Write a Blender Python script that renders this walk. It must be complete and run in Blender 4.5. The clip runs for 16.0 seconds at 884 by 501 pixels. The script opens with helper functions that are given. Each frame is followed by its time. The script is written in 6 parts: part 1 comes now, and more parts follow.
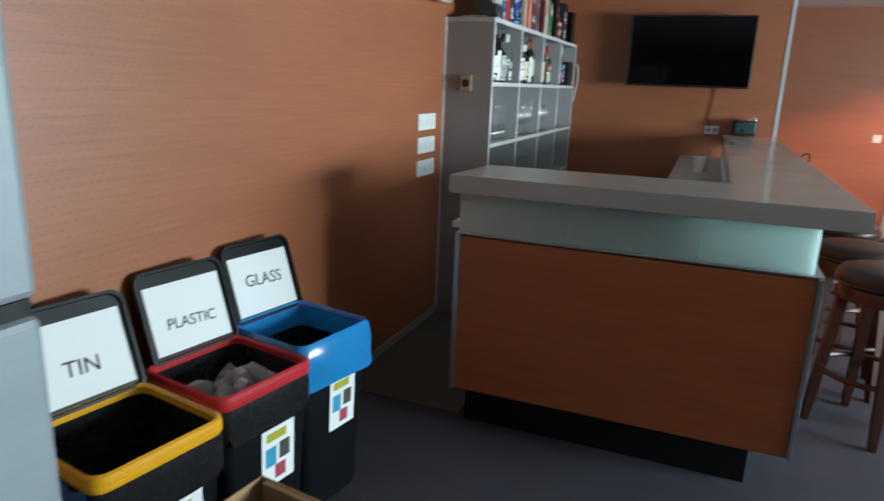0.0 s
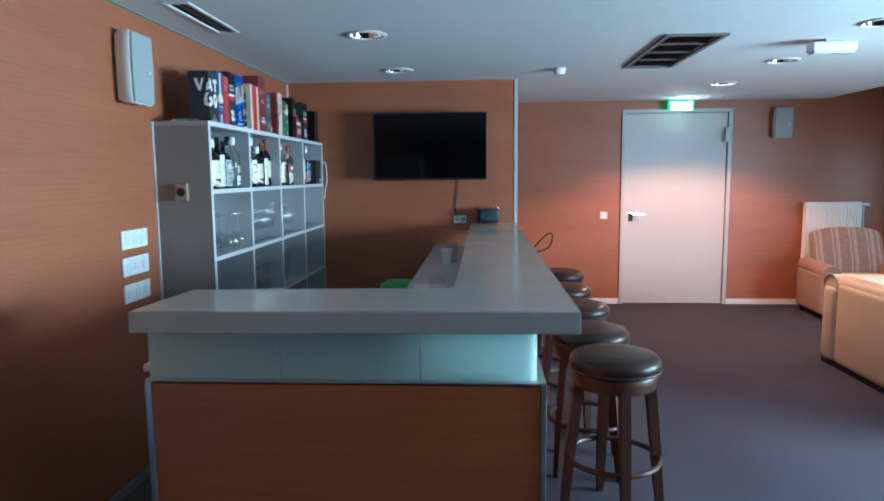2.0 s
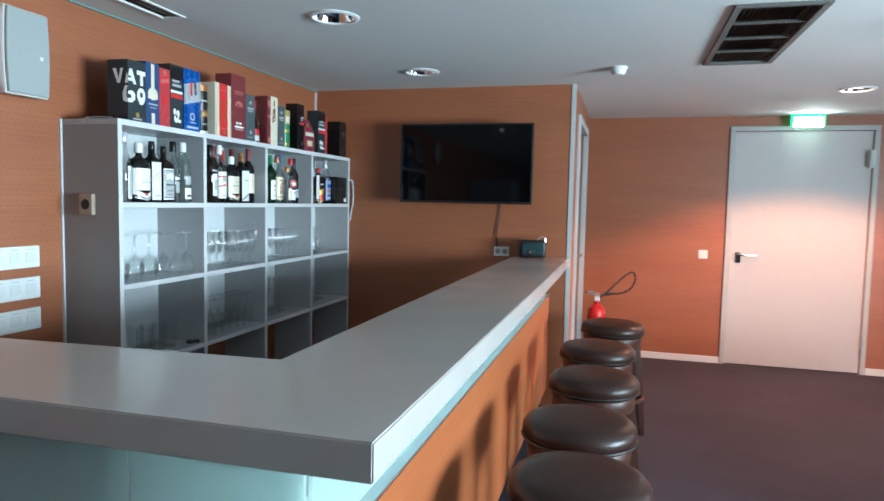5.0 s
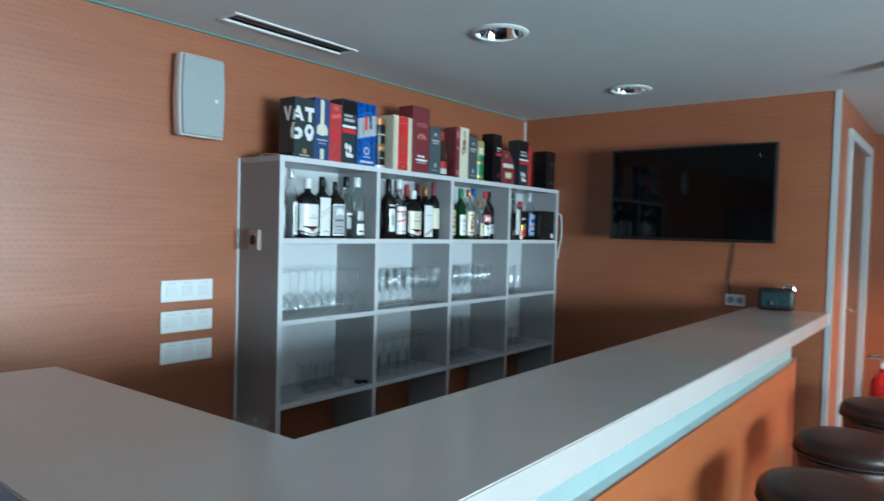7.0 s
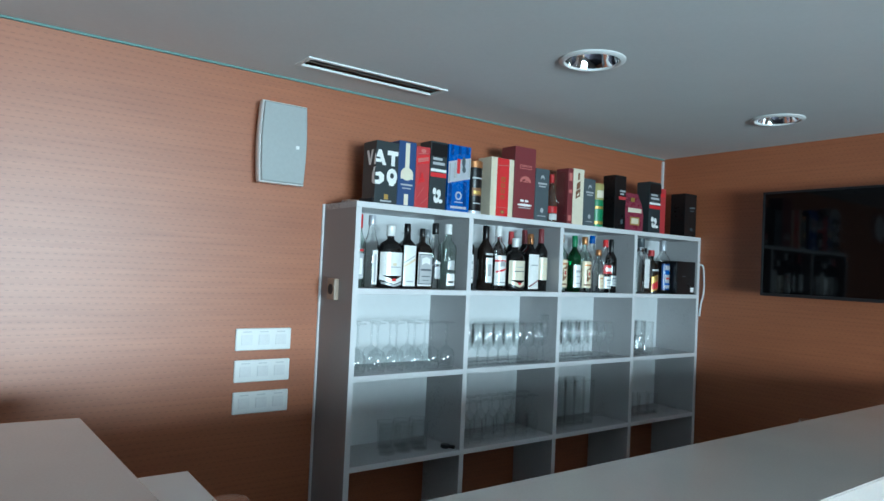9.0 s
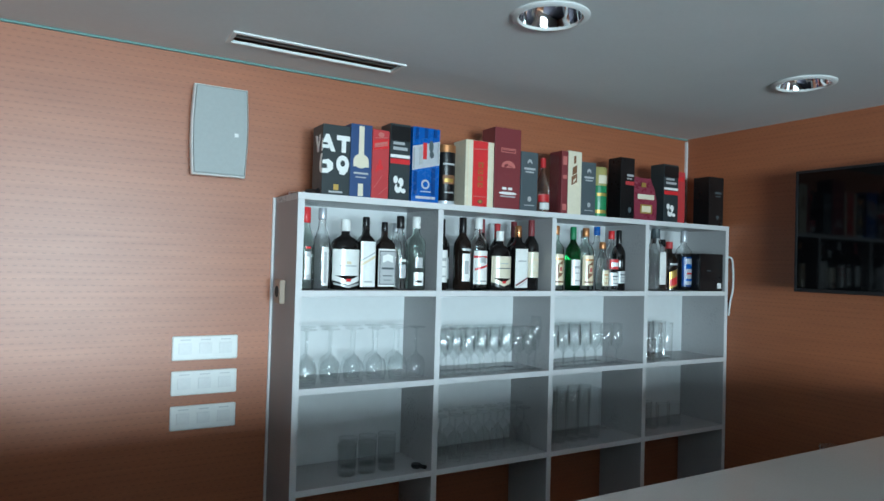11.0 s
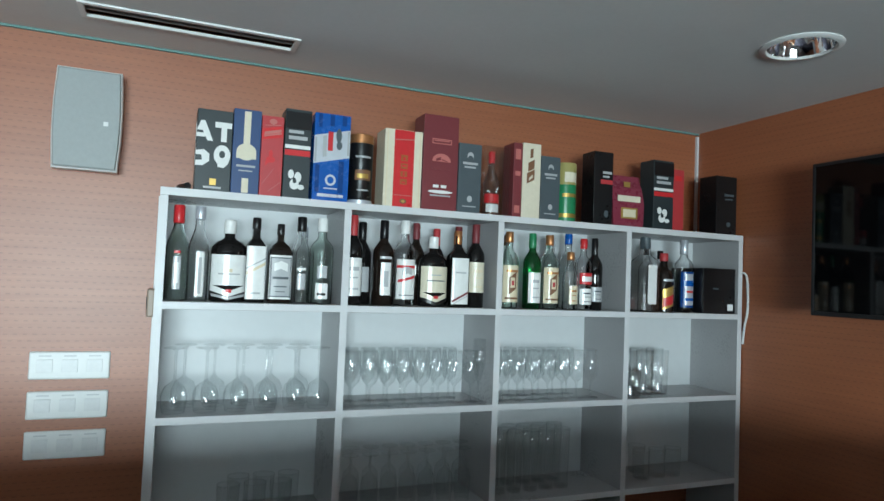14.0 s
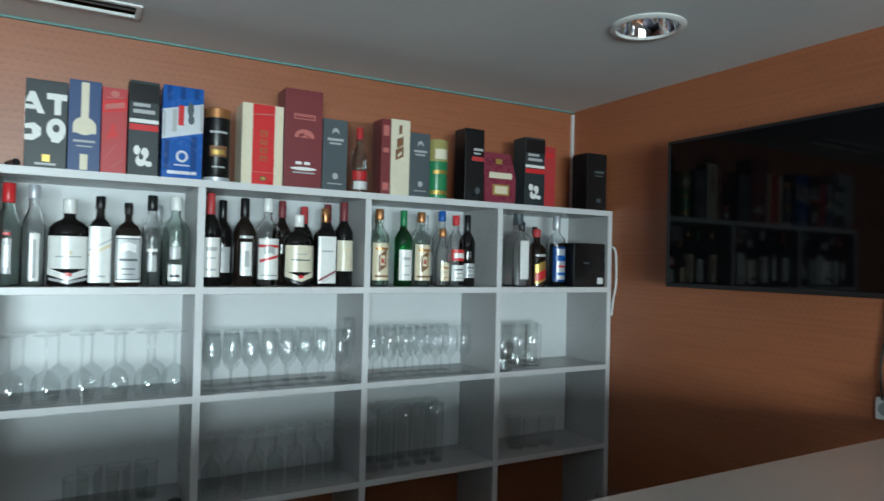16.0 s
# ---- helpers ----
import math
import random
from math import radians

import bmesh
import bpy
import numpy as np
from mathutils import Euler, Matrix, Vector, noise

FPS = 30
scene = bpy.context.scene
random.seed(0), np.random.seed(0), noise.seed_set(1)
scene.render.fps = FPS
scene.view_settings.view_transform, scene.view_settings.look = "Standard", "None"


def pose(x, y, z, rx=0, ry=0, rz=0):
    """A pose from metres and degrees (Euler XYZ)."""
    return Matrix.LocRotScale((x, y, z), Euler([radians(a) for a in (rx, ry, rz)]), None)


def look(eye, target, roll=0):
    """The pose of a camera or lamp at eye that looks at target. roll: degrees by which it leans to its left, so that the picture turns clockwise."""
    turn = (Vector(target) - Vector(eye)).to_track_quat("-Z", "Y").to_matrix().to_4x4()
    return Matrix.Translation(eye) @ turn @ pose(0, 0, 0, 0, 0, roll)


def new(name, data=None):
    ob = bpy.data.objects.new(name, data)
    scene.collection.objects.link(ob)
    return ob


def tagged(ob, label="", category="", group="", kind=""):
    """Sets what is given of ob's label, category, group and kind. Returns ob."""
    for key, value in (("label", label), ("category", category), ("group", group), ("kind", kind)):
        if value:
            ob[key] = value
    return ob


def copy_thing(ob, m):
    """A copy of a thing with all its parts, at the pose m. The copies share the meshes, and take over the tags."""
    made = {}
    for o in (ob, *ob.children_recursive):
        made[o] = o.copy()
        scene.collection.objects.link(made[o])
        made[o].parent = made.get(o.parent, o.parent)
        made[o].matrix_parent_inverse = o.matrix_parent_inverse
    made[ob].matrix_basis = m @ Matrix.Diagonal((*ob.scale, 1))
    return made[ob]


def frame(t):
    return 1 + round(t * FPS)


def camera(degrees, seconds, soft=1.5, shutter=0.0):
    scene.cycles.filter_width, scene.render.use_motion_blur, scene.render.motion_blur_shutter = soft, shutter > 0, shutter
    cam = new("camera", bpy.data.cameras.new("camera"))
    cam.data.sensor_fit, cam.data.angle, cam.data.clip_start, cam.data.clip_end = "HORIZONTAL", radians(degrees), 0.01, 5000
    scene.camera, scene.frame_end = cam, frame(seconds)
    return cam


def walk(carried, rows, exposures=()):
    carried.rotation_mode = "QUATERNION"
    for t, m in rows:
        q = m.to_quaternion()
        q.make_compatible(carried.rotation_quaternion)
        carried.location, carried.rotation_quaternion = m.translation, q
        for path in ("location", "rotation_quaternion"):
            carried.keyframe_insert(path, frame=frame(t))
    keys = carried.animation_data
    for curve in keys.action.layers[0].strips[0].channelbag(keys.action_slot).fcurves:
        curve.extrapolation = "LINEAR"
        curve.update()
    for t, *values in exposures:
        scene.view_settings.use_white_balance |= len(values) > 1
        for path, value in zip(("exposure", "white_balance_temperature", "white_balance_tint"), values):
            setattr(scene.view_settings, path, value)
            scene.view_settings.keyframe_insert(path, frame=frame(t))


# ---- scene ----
cam = camera(68.2, 16.0, soft=1.5, shutter=0.5)
PATH = [
    (0, (-0.227, 2.187, 1.418), (-0.937, 3.989, 0.919), 2.2),
    (0.5, (-0.16, 2.25, 1.428), (-0.736, 4.113, 0.983), 0.5),
    (1, (-0.116, 2.305, 1.454), (-0.574, 4.217, 1.089), -0.8),
    (1.5, (-0.072, 2.387, 1.47), (-0.328, 4.349, 1.18), -1.2),
    (2, (-0.019, 2.556, 1.493), (-0.14, 4.539, 1.264), -0.5),
    (2.5, (0.07, 2.698, 1.498), (-0.035, 4.692, 1.386), -0.8),
    (3, (0.235, 2.882, 1.488), (0.103, 4.877, 1.438), 0.6),
    (3.2, (0.294, 2.94, 1.503), (0.141, 4.934, 1.454), 1.4),
    (5.5, (0.689, 3.741, 1.451), (0.01, 5.615, 1.291), 0.6),
    (6, (0.725, 3.907, 1.449), (-0.112, 5.719, 1.327), 0.6),
    (6.5, (0.774, 4.041, 1.462), (-0.238, 5.763, 1.368), 0.6),
    (7, (0.849, 4.135, 1.485), (-0.402, 5.694, 1.42), 1.5),
    (7.5, (0.911, 4.225, 1.493), (-0.473, 5.669, 1.485), 0.6),
    (8, (0.912, 4.35, 1.502), (-0.555, 5.709, 1.535), 1.2),
    (8.5, (0.909, 4.475, 1.517), (-0.645, 5.733, 1.572), 2.0),
    (10.8, (0.88, 5.06, 1.561), (-0.839, 6.082, 1.58), 2.2),
    (11, (0.857, 5.118, 1.544), (-0.868, 6.129, 1.58), 1.6),
    (11.5, (0.824, 5.264, 1.53), (-0.934, 6.215, 1.575), 1.1),
    (12, (0.799, 5.446, 1.538), (-1.01, 6.299, 1.587), 2.9),
    (12.5, (0.777, 5.592, 1.535), (-1.025, 6.461, 1.535), 2.0),
    (13, (0.752, 5.717, 1.527), (-1.06, 6.559, 1.599), 1.9),
    (13.5, (0.744, 5.811, 1.537), (-1.082, 6.623, 1.626), 2.0),
    (14, (0.762, 5.88, 1.528), (-1.082, 6.65, 1.619), 2.3),
    (14.5, (0.787, 5.944, 1.545), (-1.064, 6.696, 1.639), 2.1),
    (15, (0.808, 6.003, 1.535), (-1.019, 6.81, 1.636), 1.4),
    (15.5, (0.817, 6.038, 1.523), (-0.971, 6.931, 1.599), 1.3),
    (16, (0.831, 6.069, 1.533), (-0.908, 7.056, 1.565), 1.3),
]
EXPOSURES = [(0.0, 0.1, 6900, 11), (0.5, 0.15, 6450, 10), (1.0, 0.15, 5350, 4), (2.0, 0.25, 5400, 3), (3.0, 0.5, 6250, 6), (6.0, 0.42, 6250, 9), (6.5, 0.42, 6200, 9), (7.0, 0.07, 6050, 6), (8.5, 0.14, 6100, 6), (11.0, 0.05, 6400, 8), (11.7, 0.0, 6500, 9), (12.5, -0.15, 6650, 10), (14.5, -0.1, 6900, 11), (16.0, -0.15, 6950, 10)]
walk(cam, [(t, look(eye, target, roll)) for t, eye, target, roll in PATH], EXPOSURES)

# ---- world and light ----
CEIL = 2.295
WEST, TVWALL, PIER, NORTH, EAST, SOUTH = -1.70, 8.245, 0.285, 10.10, 4.75, -5.00
RISE_X, HIGH = 3.75, 2.60
WIN_Z0, WIN_Z1 = 0.80, 1.82
# the second window is made up: a faint fill for the end wall
WINDOWS = [(3.75, 6.15), (8.3, 9.5)]

sky = bpy.data.worlds.new("sky")
scene.world = sky
sky.use_nodes = True
sn = sky.node_tree.nodes
st = sn.new("ShaderNodeTexSky")
st.sky_type, st.sun_disc = "NISHITA", False
st.sun_elevation, st.sun_rotation = radians(40), radians(200)
sn["Background"].inputs[1].default_value = 0.1
sky.node_tree.links.new(st.outputs[0], sn["Background"].inputs[0])


def lamp(name, kind, energy, colour, m):
    data = bpy.data.lights.new(name, kind)
    data.energy, data.color = energy, colour
    ob = new(name, data)
    ob.matrix_world = m
    return data


# main window's daylight, then the weak added fill near the end wall
for (y0, y1), watts in zip(WINDOWS, (120, 5)):
    d = lamp("window_daylight", "AREA", watts * (y1 - y0), (0.68, 0.90, 1.0), look((EAST - 0.02, (y0 + y1) / 2, (WIN_Z0 + WIN_Z1) / 2), (0, (y0 + y1) / 2, 1.20)))
    d.spread = radians(155)
    d.shape, d.size, d.size_y = "RECTANGLE", y1 - y0 - 0.1, WIN_Z1 - WIN_Z0 - 0.1
DOOR_LAMP = (2.152, 8.71)
d = lamp("door_downlight_beam", "SPOT", 215, (1.0, 0.44, 0.25), look((*DOOR_LAMP, CEIL - 0.012), (*DOOR_LAMP, 0)))
d.spot_size, d.spot_blend, d.shadow_soft_size = radians(134), 0.35, 0.05


# ---- materials ----
def material(name, colour=(0.5, 0.5, 0.5), rough=0.5, metal=0.0, vary=0.06, scale=30.0, bump=0.0, stretch=(1, 1, 1), coat=0.0, trans=0.0, ior=1.45, emit=None, strength=0.0, spec=0.5, big=0.0):
    """A principled material whose colour and roughness vary at two scales."""
    m = bpy.data.materials.new(name)
    m.use_nodes = True
    nodes, links = m.node_tree.nodes, m.node_tree.links
    b = nodes["Principled BSDF"]
    b.inputs["Base Color"].default_value = (*colour, 1)
    b.inputs["Roughness"].default_value = rough
    b.inputs["Metallic"].default_value = metal
    b.inputs["Coat Weight"].default_value = coat
    b.inputs["Transmission Weight"].default_value = trans
    b.inputs["IOR"].default_value = ior
    b.inputs["Specular IOR Level"].default_value = spec
    if emit:
        b.inputs["Emission Color"].default_value = (*emit, 1)
        b.inputs["Emission Strength"].default_value = strength
    if vary or bump:
        tc, mp = nodes.new("ShaderNodeTexCoord"), nodes.new("ShaderNodeMapping")
        mp.inputs["Scale"].default_value = stretch
        links.new(tc.outputs["Object"], mp.inputs["Vector"])
        n1, n2 = nodes.new("ShaderNodeTexNoise"), nodes.new("ShaderNodeTexNoise")
        n1.inputs["Scale"].default_value, n1.inputs["Detail"].default_value = scale, 6
        n2.inputs["Scale"].default_value, n2.inputs["Detail"].default_value = scale * 0.07 if not big else big, 3
        for n in (n1, n2):
            links.new(mp.outputs[0], n.inputs["Vector"])
        add = nodes.new("ShaderNodeMath")
        links.new(n1.outputs[0], add.inputs[0])
        links.new(n2.outputs[0], add.inputs[1])
        ramp = nodes.new("ShaderNodeMapRange")
        ramp.inputs["From Min"].default_value, ramp.inputs["From Max"].default_value = 0.6, 1.4
        ramp.inputs["To Min"].default_value, ramp.inputs["To Max"].default_value = 1 - vary, 1 + vary
        links.new(add.outputs[0], ramp.inputs["Value"])
        mul = nodes.new("ShaderNodeVectorMath")
        mul.operation = "SCALE"
        mul.inputs[0].default_value = colour
        links.new(ramp.outputs[0], mul.inputs["Scale"])
        links.new(mul.outputs[0], b.inputs["Base Color"])
        rr = nodes.new("ShaderNodeMapRange")
        rr.inputs["From Min"].default_value, rr.inputs["From Max"].default_value = 0.6, 1.4
        rr.inputs["To Min"].default_value, rr.inputs["To Max"].default_value = max(rough - 0.06, 0.0), min(rough + 0.08, 1.0)
        links.new(add.outputs[0], rr.inputs["Value"])
        links.new(rr.outputs[0], b.inputs["Roughness"])
        if bump:
            bp = nodes.new("ShaderNodeBump")
            bp.inputs["Strength"].default_value, bp.inputs["Distance"].default_value = bump, 0.002
            links.new(n1.outputs[0], bp.inputs["Height"])
            links.new(bp.outputs[0], b.inputs["Normal"])
    return m


def wood_panel(name, light, dark, rough, holes):
    """Laminate with a lying grain; holes: staggered short slots as in acoustic board."""
    m = bpy.data.materials.new(name)
    m.use_nodes = True
    nodes, links = m.node_tree.nodes, m.node_tree.links
    b = nodes["Principled BSDF"]

    def math_node(op, a, c=None):
        n = nodes.new("ShaderNodeMath")
        n.operation = op
        for i, v in enumerate((a, c)):
            if v is None:
                continue
            if isinstance(v, (int, float)):
                n.inputs[i].default_value = v
            else:
                links.new(v, n.inputs[i])
        return n.outputs[0]

    tc = nodes.new("ShaderNodeTexCoord")
    xyz = nodes.new("ShaderNodeSeparateXYZ")
    links.new(tc.outputs["Object"], xyz.inputs[0])
    u = math_node("ADD", xyz.outputs[0], xyz.outputs[1])
    z = xyz.outputs[2]
    grain_at = nodes.new("ShaderNodeCombineXYZ")
    links.new(math_node("MULTIPLY", u, 1.3), grain_at.inputs[0])
    links.new(math_node("MULTIPLY", z, 26.0), grain_at.inputs[1])
    fine = nodes.new("ShaderNodeTexNoise")
    fine.inputs["Scale"].default_value, fine.inputs["Detail"].default_value, fine.inputs["Roughness"].default_value = 2.6, 8, 0.65
    links.new(grain_at.outputs[0], fine.inputs["Vector"])
    broad_at = nodes.new("ShaderNodeCombineXYZ")
    links.new(math_node("MULTIPLY", u, 0.5), broad_at.inputs[0])
    links.new(math_node("MULTIPLY", z, 3.2), broad_at.inputs[1])
    broad = nodes.new("ShaderNodeTexNoise")
    broad.inputs["Scale"].default_value, broad.inputs["Detail"].default_value = 1.6, 3
    links.new(broad_at.outputs[0], broad.inputs["Vector"])
    both = math_node("ADD", math_node("MULTIPLY", fine.outputs[0], 0.7), math_node("MULTIPLY", broad.outputs[0], 0.5))
    ramp = nodes.new("ShaderNodeValToRGB")
    ramp.color_ramp.elements[0].position, ramp.color_ramp.elements[1].position = 0.36, 0.82
    ramp.color_ramp.elements[0].color, ramp.color_ramp.elements[1].color = (*dark, 1), (*light, 1)
    links.new(both, ramp.inputs[0])
    colour = ramp.outputs[0]
    height = math_node("MULTIPLY", fine.outputs[0], 0.15)
    if holes:
        row = math_node("DIVIDE", z, 0.0215)
        shift = math_node("MULTIPLY", math_node("MODULO", math_node("FLOOR", row), 2.0), 0.5)
        across = math_node("FRACT", math_node("ADD", math_node("DIVIDE", u, 0.027), shift))
        du = math_node("ABSOLUTE", math_node("SUBTRACT", across, 0.5))
        dz = math_node("ABSOLUTE", math_node("SUBTRACT", math_node("FRACT", row), 0.5))
        slot = math_node("MULTIPLY", math_node("LESS_THAN", du, 0.22), math_node("LESS_THAN", dz, 0.075))
        mix = nodes.new("ShaderNodeMix")
        mix.data_type = "RGBA"
        links.new(math_node("MULTIPLY", slot, 0.27), mix.inputs[0])
        links.new(colour, mix.inputs[6])
        mix.inputs[7].default_value = (0.03, 0.012, 0.006, 1)
        colour = mix.outputs[2]
        height = math_node("SUBTRACT", height, slot)
    links.new(colour, b.inputs["Base Color"])
    bp = nodes.new("ShaderNodeBump")
    bp.inputs["Strength"].default_value, bp.inputs["Distance"].default_value = 0.25, 0.001
    links.new(height, bp.inputs["Height"])
    links.new(bp.outputs[0], b.inputs["Normal"])
    b.inputs["Roughness"].default_value, b.inputs["Specular IOR Level"].default_value = rough, 0.85 if holes else 0.5
    return m


M = {}
M["wall_wood"] = wood_panel("orange_wood_laminate", (0.42, 0.136, 0.057), (0.305, 0.089, 0.037), 0.44, True)
M["bar_wood"] = wood_panel("red_brown_wood_laminate", (0.46, 0.135, 0.046), (0.32, 0.082, 0.028), 0.38, False)
M["plaster"] = material("white_ceiling_paint", (0.70, 0.72, 0.72), 0.8, vary=0.03, scale=60, bump=0.15)
M["white_wall"] = material("grey_wall_paint", (0.27, 0.27, 0.265), 0.8, vary=0.03, scale=40)
M["carpet"] = material("charcoal_carpet", (0.058, 0.054, 0.070), 0.95, vary=0.3, scale=420, bump=0.8, big=1.3, spec=0.2)
M["tile"] = material("dark_floor_tile", (0.075, 0.068, 0.058), 0.35, vary=0.2, scale=30)
M["slab"] = material("grey_solid_surface", (0.47, 0.43, 0.405), 0.15, vary=0.05, scale=180, big=3.0)
M["alu"] = material("brushed_aluminium", (0.62, 0.63, 0.64), 0.35, metal=1.0, vary=0.05, scale=200)
M["chrome"] = material("chrome", (0.8, 0.8, 0.8), 0.12, metal=1.0, vary=0)
M["reflector"] = material("mirror_reflector", (0.85, 0.85, 0.86), 0.05, metal=1.0, vary=0)
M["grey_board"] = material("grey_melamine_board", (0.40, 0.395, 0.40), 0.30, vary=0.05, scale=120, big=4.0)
# grey board darkened for the shaded near side; the skirting shares it
M["grey_dark"] = material("darkened_grey_melamine", (0.26, 0.245, 0.245), 0.35, vary=0.05, scale=120, big=4.0)
M["edge_white"] = material("pale_edge_band", (0.66, 0.66, 0.67), 0.35, vary=0.03, scale=60)
# white of the lower worktop and of the added light-bouncing boards
M["cavity_white"] = material("white_bounce_lining", (0.82, 0.84, 0.84), 0.6, vary=0.02, scale=30)
M["back_white"] = material("white_back_panel", (0.66, 0.68, 0.69), 0.35, vary=0.03, scale=30)
M["black"] = material("black_plastic", (0.012, 0.012, 0.014), 0.35, vary=0.1, scale=60)
M["bin_black"] = material("matt_black_bin_plastic", (0.006, 0.007, 0.009), 0.42, vary=0.15, scale=80, bump=0.1, spec=0.18)
M["screen"] = material("black_glass_screen", (0.002, 0.002, 0.0025), 0.05, vary=0, spec=0.22)
M["white_plastic"] = material("white_plastic", (0.78, 0.79, 0.78), 0.35, vary=0.03, scale=50)
M["speaker_grey"] = material("pale_grey_speaker_mesh", (0.36, 0.39, 0.39), 0.5, vary=0.06, scale=900, bump=0.25)
M["door_grey"] = material("pale_grey_door_paint", (0.56, 0.55, 0.55), 0.45, vary=0.03, scale=20)
M["frame_grey"] = material("grey_steel_frame_paint", (0.50, 0.515, 0.515), 0.42, vary=0.04, scale=20)
M["brown_door"] = material("brown_door_veneer", (0.20, 0.085, 0.045), 0.45, vary=0.15, scale=30, stretch=(8, 8, 1))
M["leather"] = material("dark_brown_leather", (0.028, 0.012, 0.009), 0.33, vary=0.25, scale=160, bump=0.3, big=8.0, spec=0.32)
M["stool_wood"] = material("dark_mahogany_wood", (0.052, 0.018, 0.011), 0.42, vary=0.3, scale=40, stretch=(6, 6, 1), coat=0.05, spec=0.35)
M["cream"] = material("cream_leather", (0.62, 0.44, 0.29), 0.5, vary=0.06, scale=90, bump=0.3, big=4.0)
M["pink_cloth"] = material("dusty_pink_upholstery", (0.36, 0.22, 0.17), 0.9, vary=0.15, scale=300, bump=0.6, big=8.0)
M["stripe_light"] = material("beige_striped_upholstery", (0.40, 0.31, 0.26), 0.9, vary=0.2, scale=200, bump=0.6, big=20.0)
M["stripe_dark"] = material("taupe_striped_upholstery", (0.27, 0.20, 0.165), 0.9, vary=0.3, scale=200, bump=0.6, big=30.0)
M["steel"] = material("brushed_steel_fridge", (0.30, 0.34, 0.37), 0.5, metal=0.2, vary=0.06, scale=60, stretch=(1, 1, 12))
M["paper"] = material("white_paper", (0.82, 0.83, 0.84), 0.7, vary=0.02, scale=20)
M["ink"] = material("black_print", (0.03, 0.03, 0.03), 0.7, vary=0)
M["card"] = material("brown_cardboard", (0.42, 0.25, 0.13), 0.85, vary=0.12, scale=60, bump=0.2)
M["grille"] = material("dark_grille_metal", (0.05, 0.045, 0.04), 0.5, vary=0.15, scale=40)
M["red_paint"] = material("red_enamel", (0.55, 0.015, 0.015), 0.28, vary=0.05, scale=20, coat=0.3)
M["rubber"] = material("black_rubber", (0.015, 0.014, 0.013), 0.6, vary=0.1, scale=50)
M["exit_green"] = material("green_exit_panel", (0.02, 0.35, 0.14), 0.4, vary=0, emit=(0.02, 0.75, 0.30), strength=1.2)
M["exit_white"] = material("white_exit_panel", (0.8, 0.9, 0.85), 0.4, vary=0, emit=(0.86, 1.0, 0.94), strength=30.0)
M["lamp_glow"] = material("lit_lamp", (0.9, 0.85, 0.8), 0.4, vary=0, emit=(1.0, 0.84, 0.74), strength=9.0)
M["glass"] = material("clear_glass", (0.96, 0.98, 0.98), 0.02, trans=1.0, vary=0, ior=1.45)


def thin_glass(name, tone, gloss):
    """Thin-walled clear glass: see-through, with a reflection that grows to the rim."""
    m = bpy.data.materials.new(name)
    m.use_nodes = True
    nodes, links = m.node_tree.nodes, m.node_tree.links
    nodes.remove(nodes["Principled BSDF"])
    clear, shine, mix, fres = nodes.new("ShaderNodeBsdfTransparent"), nodes.new("ShaderNodeBsdfGlossy"), nodes.new("ShaderNodeMixShader"), nodes.new("ShaderNodeLayerWeight")
    clear.inputs[0].default_value = (*tone, 1)
    shine.inputs["Roughness"].default_value = 0.03
    fres.inputs[0].default_value = 0.5
    power, lift = nodes.new("ShaderNodeMath"), nodes.new("ShaderNodeMath")
    power.operation, lift.operation = "POWER", "MULTIPLY_ADD"
    power.inputs[1].default_value = 3.5
    lift.inputs[1].default_value, lift.inputs[2].default_value = 0.55, gloss
    links.new(fres.outputs["Facing"], power.inputs[0])
    links.new(power.outputs[0], lift.inputs[0])
    links.new(lift.outputs[0], mix.inputs[0])
    links.new(clear.outputs[0], mix.inputs[1])
    links.new(shine.outputs[0], mix.inputs[2])
    links.new(mix.outputs[0], nodes["Material Output"].inputs[0])
    return m


def frosted_glass(name, tone):
    """Etched glass: scatters what comes through, with a soft surface sheen."""
    m = bpy.data.materials.new(name)
    m.use_nodes = True
    nodes, links = m.node_tree.nodes, m.node_tree.links
    b = nodes["Principled BSDF"]
    b.inputs["Base Color"].default_value = (0.70, 0.82, 0.81, 1)
    b.inputs["Roughness"].default_value = 0.32
    through_light, mix = nodes.new("ShaderNodeBsdfTranslucent"), nodes.new("ShaderNodeMixShader")
    through_light.inputs[0].default_value = (*tone, 1)
    mix.inputs[0].default_value = 0.72
    links.new(b.outputs[0], mix.inputs[1])
    links.new(through_light.outputs[0], mix.inputs[2])
    links.new(mix.outputs[0], nodes["Material Output"].inputs[0])
    return m


M["frost"] = frosted_glass("frosted_green_glass", (0.90, 0.985, 0.97))
M["thin_glass"] = thin_glass("thin_clear_glass", (0.965, 0.975, 0.975), 0.07)
M["outside"] = material("overcast_distance", (0.6, 0.7, 0.75), 0.9, vary=0, emit=(0.75, 0.88, 1.0), strength=2.0)


def plain(name, colour, rough=0.4, metal=0.0, vary=0.06):
    if name not in M:
        M[name] = material(name, colour, rough, metal, vary, 60)
    return M[name]


def tint_glass(name, colour, rough=0.03, trans=1.0):
    if name not in M:
        M[name] = material(name, colour, rough, trans=trans, vary=0)
    return M[name]


# ---- mesh helpers ----
def finish(name, bm, mat, smooth=False):
    bmesh.ops.recalc_face_normals(bm, faces=bm.faces)
    me = bpy.data.meshes.new(name)
    bm.to_mesh(me)
    bm.free()
    me.materials.append(mat)
    if smooth:
        for p in me.polygons:
            p.use_smooth = True
        me.set_sharp_from_angle(angle=radians(38))
    return me


